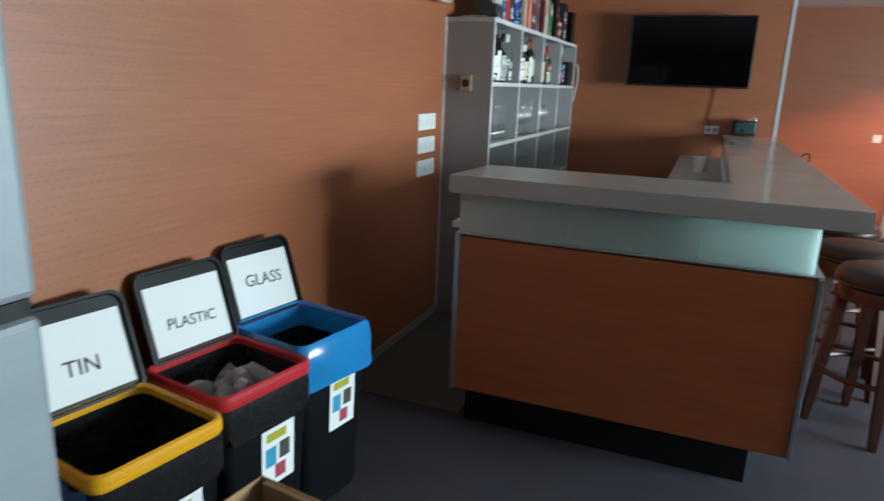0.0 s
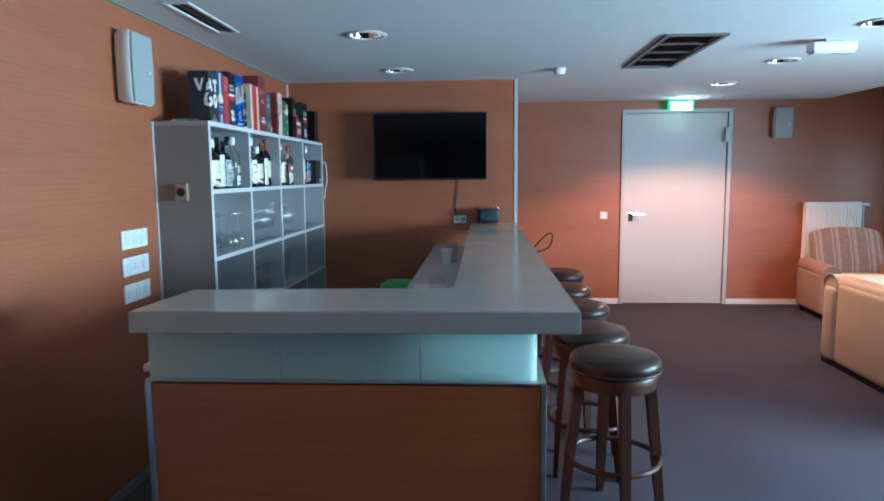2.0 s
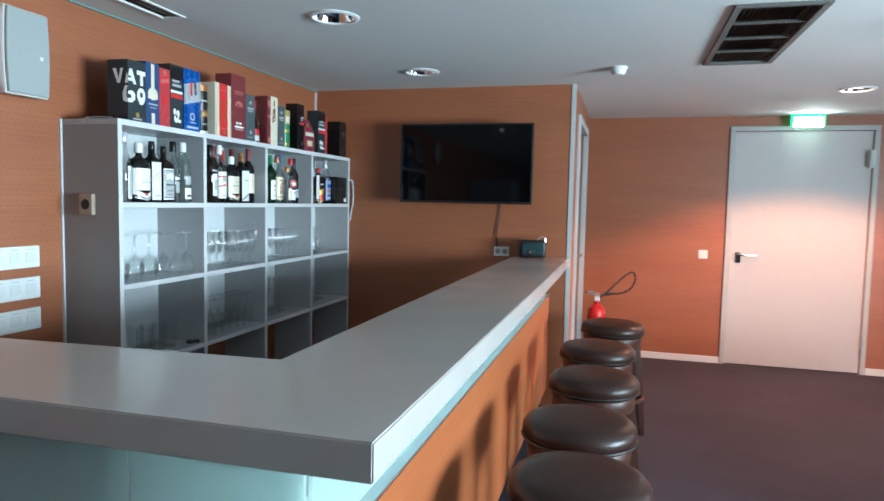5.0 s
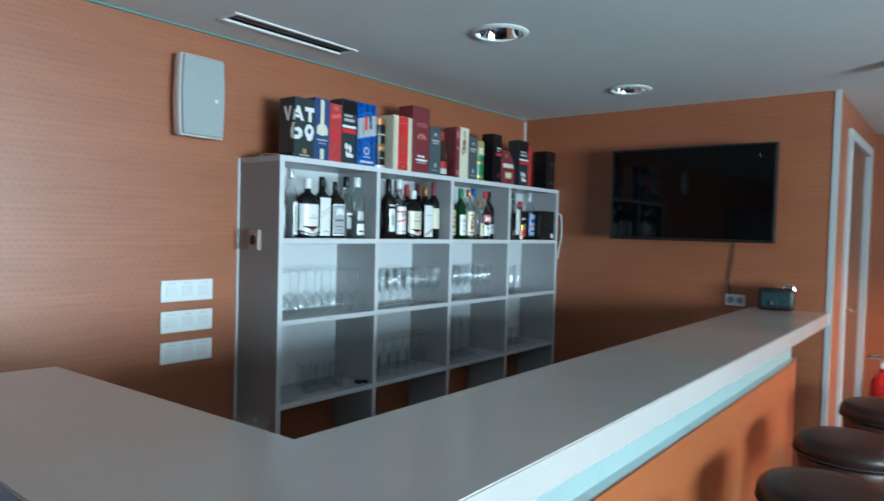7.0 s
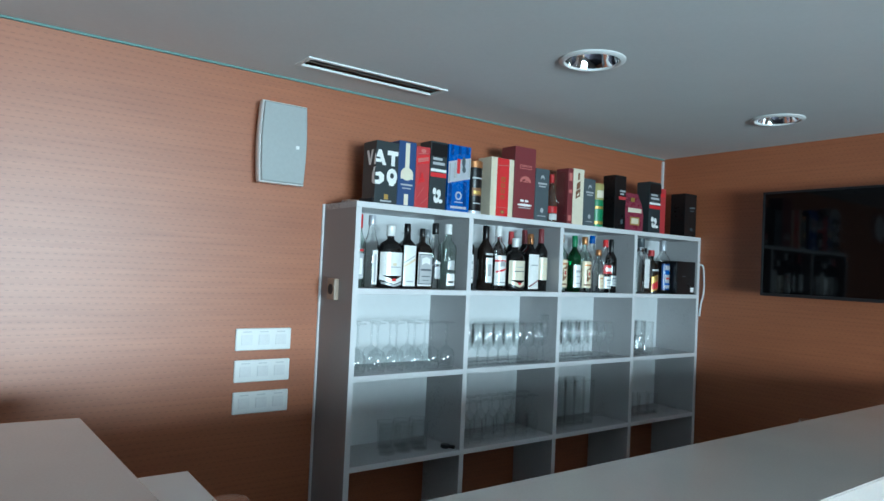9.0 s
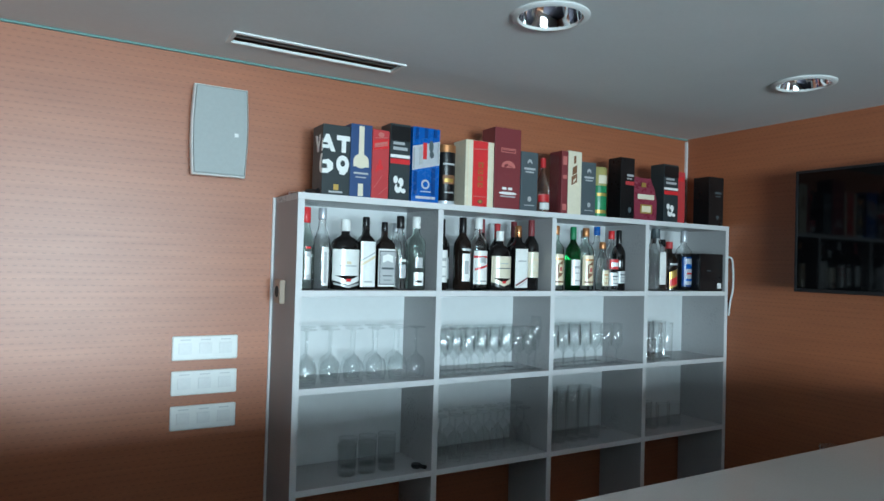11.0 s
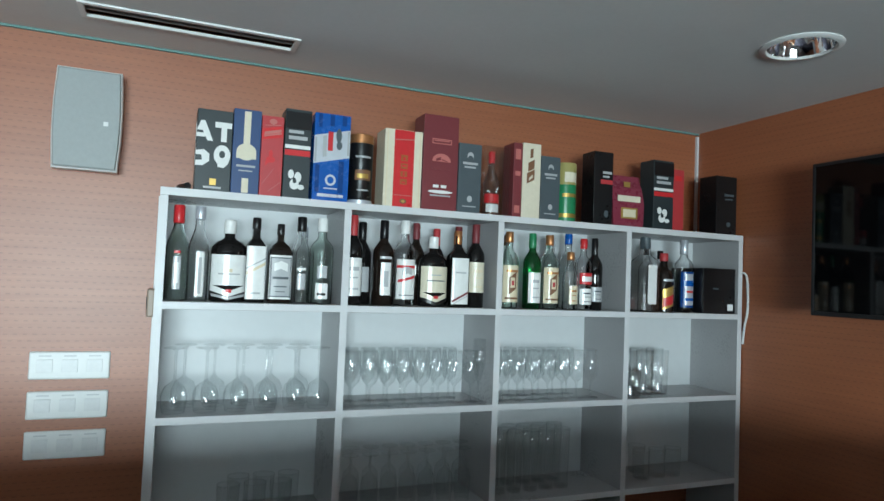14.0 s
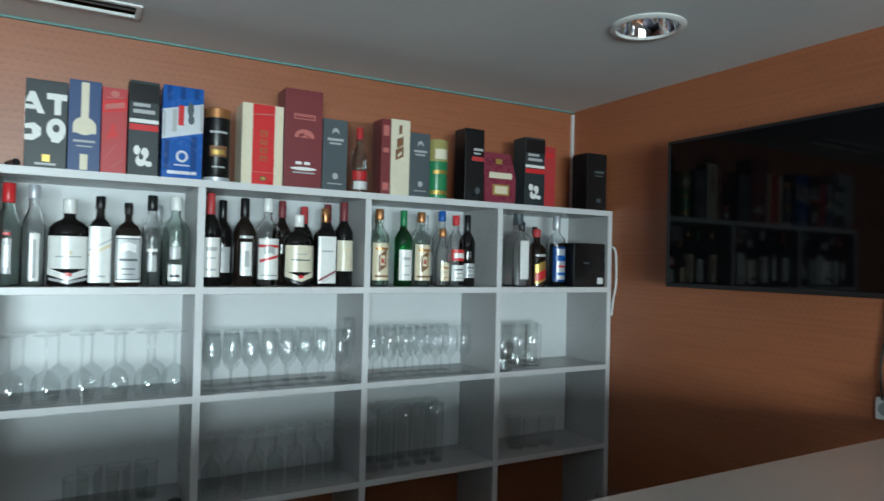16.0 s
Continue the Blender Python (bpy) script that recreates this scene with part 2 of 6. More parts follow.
def part(name, bm, mat, parent=None, label="", smooth=False):
    ob = new(name, finish(name, bm, mat, smooth))
    ob.parent = parent
    return tagged(ob, label)


def setting(name, bm, mat, label, category="", smooth=False):
    return tagged(new(name, finish(name, bm, mat, smooth)), label, category or name.split("_")[0], kind="structure")


def thing(name, m, label, category, group=""):
    ob = new(name)
    ob.empty_display_size = 0.1
    ob.matrix_basis = m
    return tagged(ob, label, category, group)


def box(x0, x1, y0, y1, z0, z1, bevel=0.0, bm=None, seg=2):
    own = bm is None
    bm = bm or bmesh.new()
    m = Matrix.LocRotScale(((x0 + x1) / 2, (y0 + y1) / 2, (z0 + z1) / 2), None, (x1 - x0, y1 - y0, z1 - z0))
    made = bmesh.ops.create_cube(bm, size=1, matrix=m)["verts"]
    if bevel:
        edges = list({e for v in made for e in v.link_edges})
        bmesh.ops.bevel(bm, geom=edges, offset=bevel, segments=seg, affect="EDGES", profile=0.5)
    return bm


def lathe(profile, n=24, bm=None, at=(0, 0, 0), square=0.0, sx=1.0, sy=1.0, arc=None, caps=True):
    """Turns a profile of (radius, z) round z. square: 0 round to 1 square section. arc: (from, to) in degrees."""
    bm = bm or bmesh.new()
    a0, a1 = arc if arc else (0, 360)
    count = n + 1 if arc else n
    rings = []
    for r, z in profile:
        ring = []
        for i in range(count):
            a = radians(a0 + (a1 - a0) * i / n)
            c, s = math.cos(a), math.sin(a)
            k = 1.0
            if square:
                k = 1 + square * (min(1 / max(abs(c), abs(s), 1e-6), 1.30) - 1)
            ring.append(bm.verts.new((at[0] + r * k * c * sx, at[1] + r * k * s * sy, at[2] + z)))
        rings.append(ring)
    for lo, hi in zip(rings, rings[1:]):
        for i in range(n):
            j = (i + 1) % count
            bm.faces.new((lo[i], lo[j], hi[j], hi[i]))
    if caps and not arc:
        for ring, (r, z) in ((rings[0], profile[0]), (rings[-1], profile[-1])):
            if r > 1e-4:
                bm.faces.new(ring)
    bmesh.ops.remove_doubles(bm, verts=[v for ring in (rings[0], rings[-1]) for v in ring], dist=1e-5)
    return bm


def tube(points, r, n=8, closed=False, bm=None):
    bm = bm or bmesh.new()
    pts = [Vector(p) for p in points]
    rings = []
    for i, p in enumerate(pts):
        if closed:
            way = pts[(i + 1) % len(pts)] - pts[i - 1]
        else:
            way = pts[min(i + 1, len(pts) - 1)] - pts[max(i - 1, 0)]
        q = way.to_track_quat("Z", "Y")
        rr = r[i] if isinstance(r, (list, tuple)) else r
        rings.append([bm.verts.new(p + q @ Vector((rr * math.cos(2 * math.pi * k / n), rr * math.sin(2 * math.pi * k / n), 0))) for k in range(n)])
    pairs = list(zip(rings, rings[1:])) + ([(rings[-1], rings[0])] if closed else [])
    for a, b in pairs:
        for k in range(n):
            bm.faces.new((a[k], a[(k + 1) % n], b[(k + 1) % n], b[k]))
    if not closed:
        bm.faces.new(rings[0])
        bm.faces.new(rings[-1])
    return bm


def bend(points, steps=6):
    """A smooth run of points through the given ones."""
    pts = [Vector(p) for p in points]
    out = []
    for i in range(len(pts) - 1):
        p0, p1, p2, p3 = pts[max(i - 1, 0)], pts[i], pts[i + 1], pts[min(i + 2, len(pts) - 1)]
        for s in range(steps):
            t = s / steps
            out.append(0.5 * (2 * p1 + (p2 - p0) * t + (2 * p0 - 5 * p1 + 4 * p2 - p3) * t * t + (3 * p1 - p0 - 3 * p2 + p3) * t ** 3))
    return out + [pts[-1]]


def words(text, size, m, mat, parent, name="lettering"):
    curve = bpy.data.curves.new("letters", "FONT")
    curve.body, curve.size, curve.align_x, curve.align_y, curve.extrude = text, size, "CENTER", "CENTER", 0.0006
    temp = bpy.data.objects.new("letters", curve)
    scene.collection.objects.link(temp)
    bpy.context.view_layer.update()
    me = bpy.data.meshes.new_from_object(temp)
    bpy.data.objects.remove(temp)
    bpy.data.curves.remove(curve)
    me.transform(m)
    me.materials.clear()
    me.materials.append(mat)
    ob = new(name, me)
    ob.parent = parent
    return ob


# ---- the shell ----
def shell():
    setting("floor", box(WEST - 0.2, EAST + 0.2, SOUTH - 0.2, NORTH + 0.2, -0.15, 0.0), M["carpet"], "dark charcoal blue carpet over the whole lounge", "carpet floor")
    bm = box(WEST, -1.10, 4.66, TVWALL, 0.0, 0.006)
    box(-1.10, -0.16, 5.20, TVWALL, 0.0, 0.006, bm=bm)
    setting("floor_tiles", bm, M["tile"], "dark grey-brown tiled floor behind the bar", "tile floor")
    setting("wall_west", box(WEST - 0.15, WEST, SOUTH - 0.15, NORTH + 0.15, 0, 2.9), M["wall_wood"], "orange-brown slotted wood laminate wall panelling", "wall")
    bm = box(WEST, PIER, TVWALL, TVWALL + 0.12, 0, CEIL + 0.1)
    setting("wall_television", bm, M["wall_wood"], "dark orange-brown wood panelled wall behind the bar", "wall")
    bm = box(PIER - 0.12, PIER, TVWALL + 0.12, 8.62, 0, CEIL + 0.1)
    box(PIER - 0.12, PIER, 9.72, NORTH, 0, CEIL + 0.1, bm=bm)
    box(PIER - 0.12, PIER, 8.62, 9.72, 2.14, CEIL + 0.1, bm=bm)
    setting("wall_pier", bm, M["wall_wood"], "wood panelled side of the pier around the brown door", "wall")
    bm = box(PIER - 0.12, 1.600, NORTH, NORTH + 0.15, 0, 2.9)
    box(2.717, EAST, NORTH, NORTH + 0.15, 0, 2.9, bm=bm)
    box(1.600, 2.717, NORTH, NORTH + 0.15, 2.160, 2.9, bm=bm)
    box(1.600, 2.717, NORTH + 0.10, NORTH + 0.15, 0, 2.160, bm=bm)
    setting("wall_north", bm, M["wall_wood"], "orange-brown wood panelled end wall around the grey door", "wall")
    setting("wall_south", box(WEST, EAST, SOUTH - 0.15, SOUTH, 0, 2.9), M["wall_wood"], "plain wood panelled wall at the lounge's other end", "wall")
    bm = box(EAST, EAST + 0.2, SOUTH - 0.15, NORTH + 0.15, 0, WIN_Z0)
    box(EAST, EAST + 0.2, SOUTH - 0.15, NORTH + 0.15, WIN_Z1, 2.9, bm=bm)
    ys = [SOUTH - 0.15] + [v for w in WINDOWS for v in w] + [NORTH + 0.15]
    for a, c in zip(ys[::2], ys[1::2]):
        box(EAST, EAST + 0.2, a, c, WIN_Z0, WIN_Z1, bm=bm)
    setting("wall_east", bm, M["white_wall"], "grey painted window wall", "wall")
    for k, (y0, y1) in enumerate(WINDOWS):
        w = thing(f"window_{k + 1}", pose(EAST + 0.1, (y0 + y1) / 2, WIN_Z0), "white framed window, out of view, letting in daylight", "window")
        w["kind"] = "structure"
        h, hw = WIN_Z1 - WIN_Z0, (y1 - y0) / 2
        bm = box(-0.03, 0.03, -hw, hw, 0, 0.06)
        box(-0.03, 0.03, -hw, hw, h - 0.06, h, bm=bm)
        for y in (-hw, -0.03, hw - 0.06):
            box(-0.03, 0.03, y, y + 0.06, 0.06, h - 0.06, bm=bm)
        part("window_frame", bm, M["white_plastic"], w)
        for s in (-1, 1):
            pane = part("pane", box(-0.004, 0.004, min(s * 0.03, s * (hw - 0.06)), max(s * 0.03, s * (hw - 0.06)), 0.06, h - 0.06), M["glass"], w)
            pane.visible_shadow = False
    setting("backdrop", box(EAST + 60, EAST + 60.2, -70, 80, -20, 40), M["outside"], "pale overcast distance outside the windows", "backdrop")
    setting("ground", box(EAST + 0.2, EAST + 60, -70, 80, -3.2, -3.0), plain("grey_ground", (0.2, 0.2, 0.19), 0.9), "grey ground outside the windows", "ground")


DOWNLIGHTS = [(-0.672, 5.16), (-0.672, 6.37), (-0.652, 7.645), (2.145, 6.33), (2.148, 7.52), DOOR_LAMP]
SLOT = (-1.478, -1.375, 5.605, 6.228)
GRILLE = (1.070, 1.395, 6.55, 7.68)


def ceiling():
    bm = bmesh.new()
    R, S = 0.100, 0.15
    holes = [(x - S, x + S, y - S, y + S) for x, y in DOWNLIGHTS] + [SLOT, GRILLE]
    xs = sorted({WEST, RISE_X} | {v for h in holes for v in h[:2]})
    ys = sorted({SOUTH, NORTH} | {v for h in holes for v in h[2:]})
    for xa, xb in zip(xs, xs[1:]):
        for ya, yb in zip(ys, ys[1:]):
            cx, cy = (xa + xb) / 2, (ya + yb) / 2
            if any(h[0] < cx < h[1] and h[2] < cy < h[3] for h in holes):
                continue
            bm.faces.new([bm.verts.new((x, y, CEIL)) for x, y in ((xa, ya), (xb, ya), (xb, yb), (xa, yb))])
    for x, y in DOWNLIGHTS:
        n = 40
        inner, outer = [], []
        for i in range(n):
            c, s = math.cos(2 * math.pi * i / n), math.sin(2 * math.pi * i / n)
            k = S / max(abs(c), abs(s))
            inner.append(bm.verts.new((x + R * c, y + R * s, CEIL)))
            outer.append(bm.verts.new((x + k * c, y + k * s, CEIL)))
        for i in range(n):
            j = (i + 1) % n
            bm.faces.new((inner[i], inner[j], outer[j], outer[i]))
    box(RISE_X, RISE_X + 0.03, SOUTH, NORTH, CEIL, HIGH, bm=bm)
    box(RISE_X + 0.03, EAST, SOUTH, NORTH, HIGH, HIGH + 0.05, bm=bm)
    box(WEST, RISE_X + 0.03, SOUTH, NORTH, 2.62, 2.70, bm=bm)
    setting("ceiling", bm, M["plaster"], "smooth off-white ceiling with a raised part by the windows", "ceiling")
    setting("trim_ceiling_gap", box(WEST, WEST + 0.012, SOUTH, TVWALL, CEIL - 0.008, CEIL - 0.001), plain("teal_shadow_trim", (0.14, 0.29, 0.27), 0.6), "thin teal trim where panelling meets ceiling", "trim")
    setting("trim_corner", box(PIER - 0.022, PIER + 0.006, TVWALL - 0.006, TVWALL + 0.022, 0, CEIL), M["frame_grey"], "grey metal corner strip on the panelled pier", "trim")
    setting("trim_corner_bar", box(WEST, WEST + 0.012, TVWALL - 0.012, TVWALL, 1.79, CEIL - 0.015), M["edge_white"], "pale strip in the corner above the shelves", "trim")
    bm = box(PIER, 1.551, NORTH - 0.014, NORTH, 0, 0.062, 0.003)
    box(2.766, EAST, NORTH - 0.014, NORTH, 0, 0.062, 0.003, bm=bm)
    setting("baseboard", bm, M["white_plastic"], "low white skirting along the panelled end wall", "baseboard")
    bm = box(WEST, WEST + 0.012, 4.67, 5.84, 0, 0.05, 0.003)
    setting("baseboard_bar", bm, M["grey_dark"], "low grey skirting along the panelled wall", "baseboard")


def door():
    d = thing("door_1", pose(0, NORTH, 0), "closed pale grey door in a grey steel frame", "door")
    d["kind"] = "structure"
    bm = box(1.556, 1.598, -0.022, 0.06, 0, 2.162, 0.004)
    box(2.719, 2.761, -0.022, 0.06, 0, 2.162, 0.004, bm=bm)
    box(1.556, 2.761, -0.022, 0.06, 2.162, 2.204, 0.004, bm=bm)
    part("door_frame", bm, M["frame_grey"], d, "grey steel door frame")
    part("door_leaf", box(1.602, 2.715, 0.004, 0.05, 0.008, 2.158, 0.003), M["door_grey"], d)
    plate = part("handle_plate", box(1.648, 1.698, -0.006, 0.004, 0.955, 1.055, 0.004), M["chrome"], d)
    bm = tube([(1.673, -0.006, 1.03), (1.673, -0.05, 1.03)], 0.009)
    tube([(1.666, -0.05, 1.03), (1.816, -0.052, 1.032)], 0.010, bm=bm)
    part("door_handle", bm, M["chrome"], d, "chrome lever handle", True)
    for z in (0.22, 1.86):
        part("hinge", lathe([(0.011, 0), (0.011, 0.12)], 12, at=(2.717, -0.026, z)), M["alu"], d, smooth=True)
    part("door_closer", box(2.676, 2.711, -0.06, -0.022, 1.83, 1.99, 0.006), M["frame_grey"], d)
    s = thing("light_switch", pose(1.371, NORTH, 1.022), "square white light switch on wood panelling", "light switch")
    part("switch_frame", box(-0.041, 0.041, -0.012, 0, -0.041, 0.041, 0.006), M["white_plastic"], s)
    part("rocker", box(-0.027, 0.027, -0.014, -0.0118, -0.027, 0.027, 0.001), M["white_plastic"], s)
    e = thing("exit_sign", pose(2.16, 9.98, 2.185), "lit green and white emergency exit sign hung over the door", "exit sign")
    part("housing", box(-0.135, 0.135, -0.02, 0.02, 0.0, 0.105, 0.006), M["exit_green"], e, "glowing green case")
    part("lit_panel", box(-0.115, 0.115, -0.0235, -0.0195, -0.004, 0.080, 0.002), M["exit_white"], e, "bright white pictogram field")
    part("bracket", box(-0.03, 0.03, -0.012, 0.012, 0.105, CEIL - 2.185), M["white_plastic"], e)
    # side door in the pier
    d = thing("door_2", pose(PIER, 0, 0), "closed brown veneer side door in a grey frame", "door")
    d["kind"] = "structure"
    bm = box(-0.06, 0.02, 8.62, 8.69, 0, 2.08, 0.004)
    box(-0.06, 0.02, 9.65, 9.72, 0, 2.08, 0.004, bm=bm)
    box(-0.06, 0.02, 8.62, 9.72, 2.08, 2.14, 0.004, bm=bm)
    part("door_frame", bm, M["frame_grey"], d, "grey steel door frame")
    part("door_leaf", box(-0.06, -0.02, 8.692, 9.648, 0.008, 2.078, 0.003), M["brown_door"], d)
    part("handle_plate", box(-0.02, -0.012, 8.72, 8.765, 0.95, 1.13, 0.003), M["chrome"], d)
    bm = tube([(-0.012, 8.742, 1.06), (0.04, 8.742, 1.06)], 0.009)
    tube([(0.04, 8.735, 1.06), (0.042, 8.87, 1.06)], 0.010, bm=bm)
    part("door_handle", bm, M["chrome"], d, "chrome lever handle", True)


shell()
ceiling()
door()


# ---- the bar counter ----
def counter():
    c = thing("bar_counter", pose(0, 0, 0), "L-shaped bar counter with grey top, frosted glass band and wood panels", "bar counter")
    # outline of the L-shaped top, 50 mm thick
    bm = bmesh.new()
    outline = [(-1.112, 4.476), (0.279, 4.490), (0.281, TVWALL), (-0.113, TVWALL), (-0.118, 4.912), (-1.080, 4.866)]
    lo = [bm.verts.new((x, y, 1.015)) for x, y in outline]
    hi = [bm.verts.new((x, y, 1.083)) for x, y in outline]
    bm.faces.new(lo)
    bm.faces.new(hi)
    for i in range(6):
        j = (i + 1) % 6
        bm.faces.new((lo[i], lo[j], hi[j], hi[i]))
    bmesh.ops.bevel(bm, geom=list(bm.edges), offset=0.003, segments=2, affect="EDGES")
    part("countertop", bm, M["slab"], c, "grey polished stone-like top")
    # wood fronts
    part("front_panel", box(-1.070, 0.162, 4.514, 4.536, 0.20, 0.842, 0.002), M["bar_wood"], c, "red-brown wood laminate panel")
    part("side_panel", box(0.154, 0.176, 4.546, 7.98, 0.20, 0.842, 0.002), M["bar_wood"], c, "red-brown wood laminate panel")
    # aluminium edge strips
    part("edge_strip", box(-1.090, -1.072, 4.510, 4.552, 0.195, 0.849, 0.002), M["alu"], c)
    part("edge_strip", box(0.164, 0.180, 4.510, 4.544, 0.195, 0.849, 0.002), M["alu"], c)
    part("ledge_strip", box(-1.09, 0.180, 4.512, 4.585, 0.850, 0.856, 0.002), M["alu"], c)
    part("ledge_strip", box(0.07, 0.180, 4.587, 7.98, 0.850, 0.856, 0.002), M["alu"], c)
    # frosted glass band in panes; added white boards behind bounce light into it
    for x0, x1 in ((-1.080, -0.655), (-0.652, -0.213), (-0.210, 0.142)):
        part("glass_pane", box(x0, x1, 4.527, 4.535, 0.857, 1.0145, 0.001), M["frost"], c, "frosted green-tinted glass")
    y = 4.538
    while y < 7.9:
        y1 = min(y + 0.56, 7.975)
        part("glass_pane", box(0.144, 0.152, y, y1 - 0.003, 0.857, 1.0145, 0.001), M["frost"], c, "frosted green-tinted glass")
        y = y1
    part("backing_board", box(-1.065, 0.085, 4.575, 4.59, 0.20, 0.848), M["back_white"], c)
    part("backing_board", box(0.075, 0.085, 4.592, 7.98, 0.20, 0.848), M["back_white"], c)
    part("plinth", box(-1.06, 0.06, 4.64, 4.66, 0.0, 0.20), M["black"], c, "dark recessed plinth")
    part("plinth", box(0.04, 0.06, 4.66, 7.98, 0.0, 0.20), M["black"], c, "dark recessed plinth")
    part("end_panel", box(-1.090, -1.066, 4.554, 5.15, 0.2, 0.8555, 0.002), M["grey_board"], c)
    # added unseen boards: the divider keeps the right pane brighter, the rest bounce daylight
    part("bounce_board", box(-0.214, -0.207, 4.592, 4.798, 0.883, 1.010), M["cavity_white"], c)
    part("bounce_board", box(-1.08, -0.118, 4.80, 4.81, 0.883, 1.010), M["cavity_white"], c)
    part("bounce_board", box(-1.08, 0.140, 4.54, 4.812, 1.0105, 1.0145), M["cavity_white"], c)
    part("bounce_board", box(-0.105, 0.140, 4.814, 7.98, 1.0105, 1.0145), M["cavity_white"], c)
    part("bounce_board", box(-0.105, -0.095, 4.814, 7.98, 0.883, 1.010), M["cavity_white"], c)
    # lower worktop on the barkeeper's side
    bm = box(-1.135, 0.068, 4.588, 5.17, 0.8565, 0.882, 0.004)
    part("lower_worktop", bm, M["cavity_white"], c, "pale lower worktop")
    part("lower_worktop", box(-0.43, 0.068, 5.172, TVWALL, 0.8565, 0.882, 0.004), M["grey_board"], c, "grey lower worktop")
    part("inner_cabinet", box(-1.07, -0.45, 5.10, 5.125, 0.08, 0.856), M["grey_board"], c)
    for k in range(6):
        y0 = 5.15 + k * 0.51
        part("cabinet_door", box(-0.40, -0.38, y0 + 0.003, y0 + 0.505, 0.1, 0.855, 0.002), M["grey_board"], c)


counter()


# ---- the back shelf ----
SH_X0, SH_X1, SH_Y0, SH_Y1 = -1.690, -1.405, 5.845, 8.238
TOPS = (1.780, 1.430, 1.077, 0.716)
DIVS = (6.434, 7.022, 7.613)


def shelf_unit():
    s = thing("shelf_unit", pose(0, 0, 0), "tall grey open shelf unit with four by four compartments", "shelf")
    T = 0.024
    # the near side faces away from the window; its shade is painted on
    part("side", box(SH_X0, SH_X1, SH_Y0, SH_Y0 + T, 0, TOPS[0] - T, 0.0015), M["grey_dark"], s, "grey side panel with its shade in the colour")
    part("side", box(SH_X0, SH_X1, SH_Y1 - T, SH_Y1, 0, TOPS[0] - T, 0.0015), M["grey_board"], s)
    part("wall_strip", box(WEST, SH_X0, SH_Y0 - 0.008, SH_Y0 + 0.03, 0, TOPS[0], 0.001), M["edge_white"], s)
    part("top_board", box(SH_X0, SH_X1, SH_Y0, SH_Y1, TOPS[0] - T, TOPS[0], 0.0015), M["grey_board"], s)
    for y in DIVS:
        part("divider", box(SH_X0 + 0.008, SH_X1, y - T / 2, y + T / 2, 0.08, TOPS[0] - T, 0.001), M["grey_board"], s)
    ys = [SH_Y0 + T] + [v for y in DIVS for v in (y - T / 2, y + T / 2)] + [SH_Y1 - T]
    for y0, y1 in zip(ys[::2], ys[1::2]):
        for z in TOPS[1:] + (0.10,):
            part("shelf_board", box(SH_X0 + 0.008, SH_X1 - 0.001, y0, y1, z - T, z, 0.001), M["grey_board"], s)
            part("edge_band", box(SH_X1 - 0.001, SH_X1 + 0.0005, y0, y1, z - T + 0.001, z - 0.001), M["edge_white"], s)
    part("back_panel", box(SH_X0, SH_X0 + 0.008, SH_Y0 + T, SH_Y1 - T, TOPS[3] - T, TOPS[0] - T), M["back_white"], s, "white back panel")
    part("edge_band", box(SH_X1, SH_X1 + 0.0015, SH_Y0, SH_Y1, TOPS[0] - T, TOPS[0]), M["edge_white"], s)
    for y in (SH_Y0 + T / 2, *DIVS, SH_Y1 - T / 2):
        part("edge_band", box(SH_X1, SH_X1 + 0.0015, y - T / 2, y + T / 2, 0.0, TOPS[0] - T - 0.001), M["edge_white"], s)
    o = thing("wall_socket", pose(-1.555, SH_Y0, 1.418), "small beige socket on the shelf unit's side", "socket")
    part("plate", box(-0.034, 0.034, -0.022, 0, -0.045, 0.045, 0.005), plain("beige_socket", (0.36, 0.27, 0.21), 0.4), o)
    part("socket_insert", lathe([(0.0, -0.001), (0.022, -0.001), (0.022, 0.003), (0.018, 0.004), (0.018, 0.0015), (0, 0.0015)], 18), M["ink"], o).matrix_basis = pose(0, -0.0205, 0, 90)


shelf_unit()


# ---- fixtures on the walls and ceiling ----
def downlight(x, y, lit):
    d = thing("downlight", pose(x, y, CEIL), "recessed round downlight, lit, by the grey door" if lit else "unlit recessed round downlight with mirror reflector", "downlight", "ceiling downlights")
    part("trim_ring", lathe([(0.098, 0.0), (0.118, -0.001), (0.118, -0.004), (0.110, -0.009), (0.099, -0.010), (0.095, -0.004), (0.096, 0.0), (0.098, 0.0)], 40, caps=False), M["white_plastic"], d, smooth=True)
    bm = lathe([(0.096, -0.003), (0.091, 0.02), (0.080, 0.05), (0.062, 0.08), (0.045, 0.098)], 32, arc=(0, 360))
    part("reflector", bm, M["reflector"], d, "mirror-bright reflector", True)
    if lit:
        part("bulb", lathe([(0, 0.012), (0.06, 0.012), (0.075, 0.02), (0.075, 0.03), (0, 0.03)], 24), M["lamp_glow"], d, "glowing lamp", True)
    else:
        part("bulb", lathe([(0, 0.045), (0.014, 0.047), (0.020, 0.06), (0.020, 0.10), (0, 0.10)], 16), M["white_plastic"], d, smooth=True)
        part("lamp_socket", lathe([(0, 0.0985), (0.045, 0.0985), (0.045, 0.12), (0, 0.12)], 16), M["black"], d)


for x, y in DOWNLIGHTS:
    downlight(x, y, (x, y) == DOOR_LAMP)


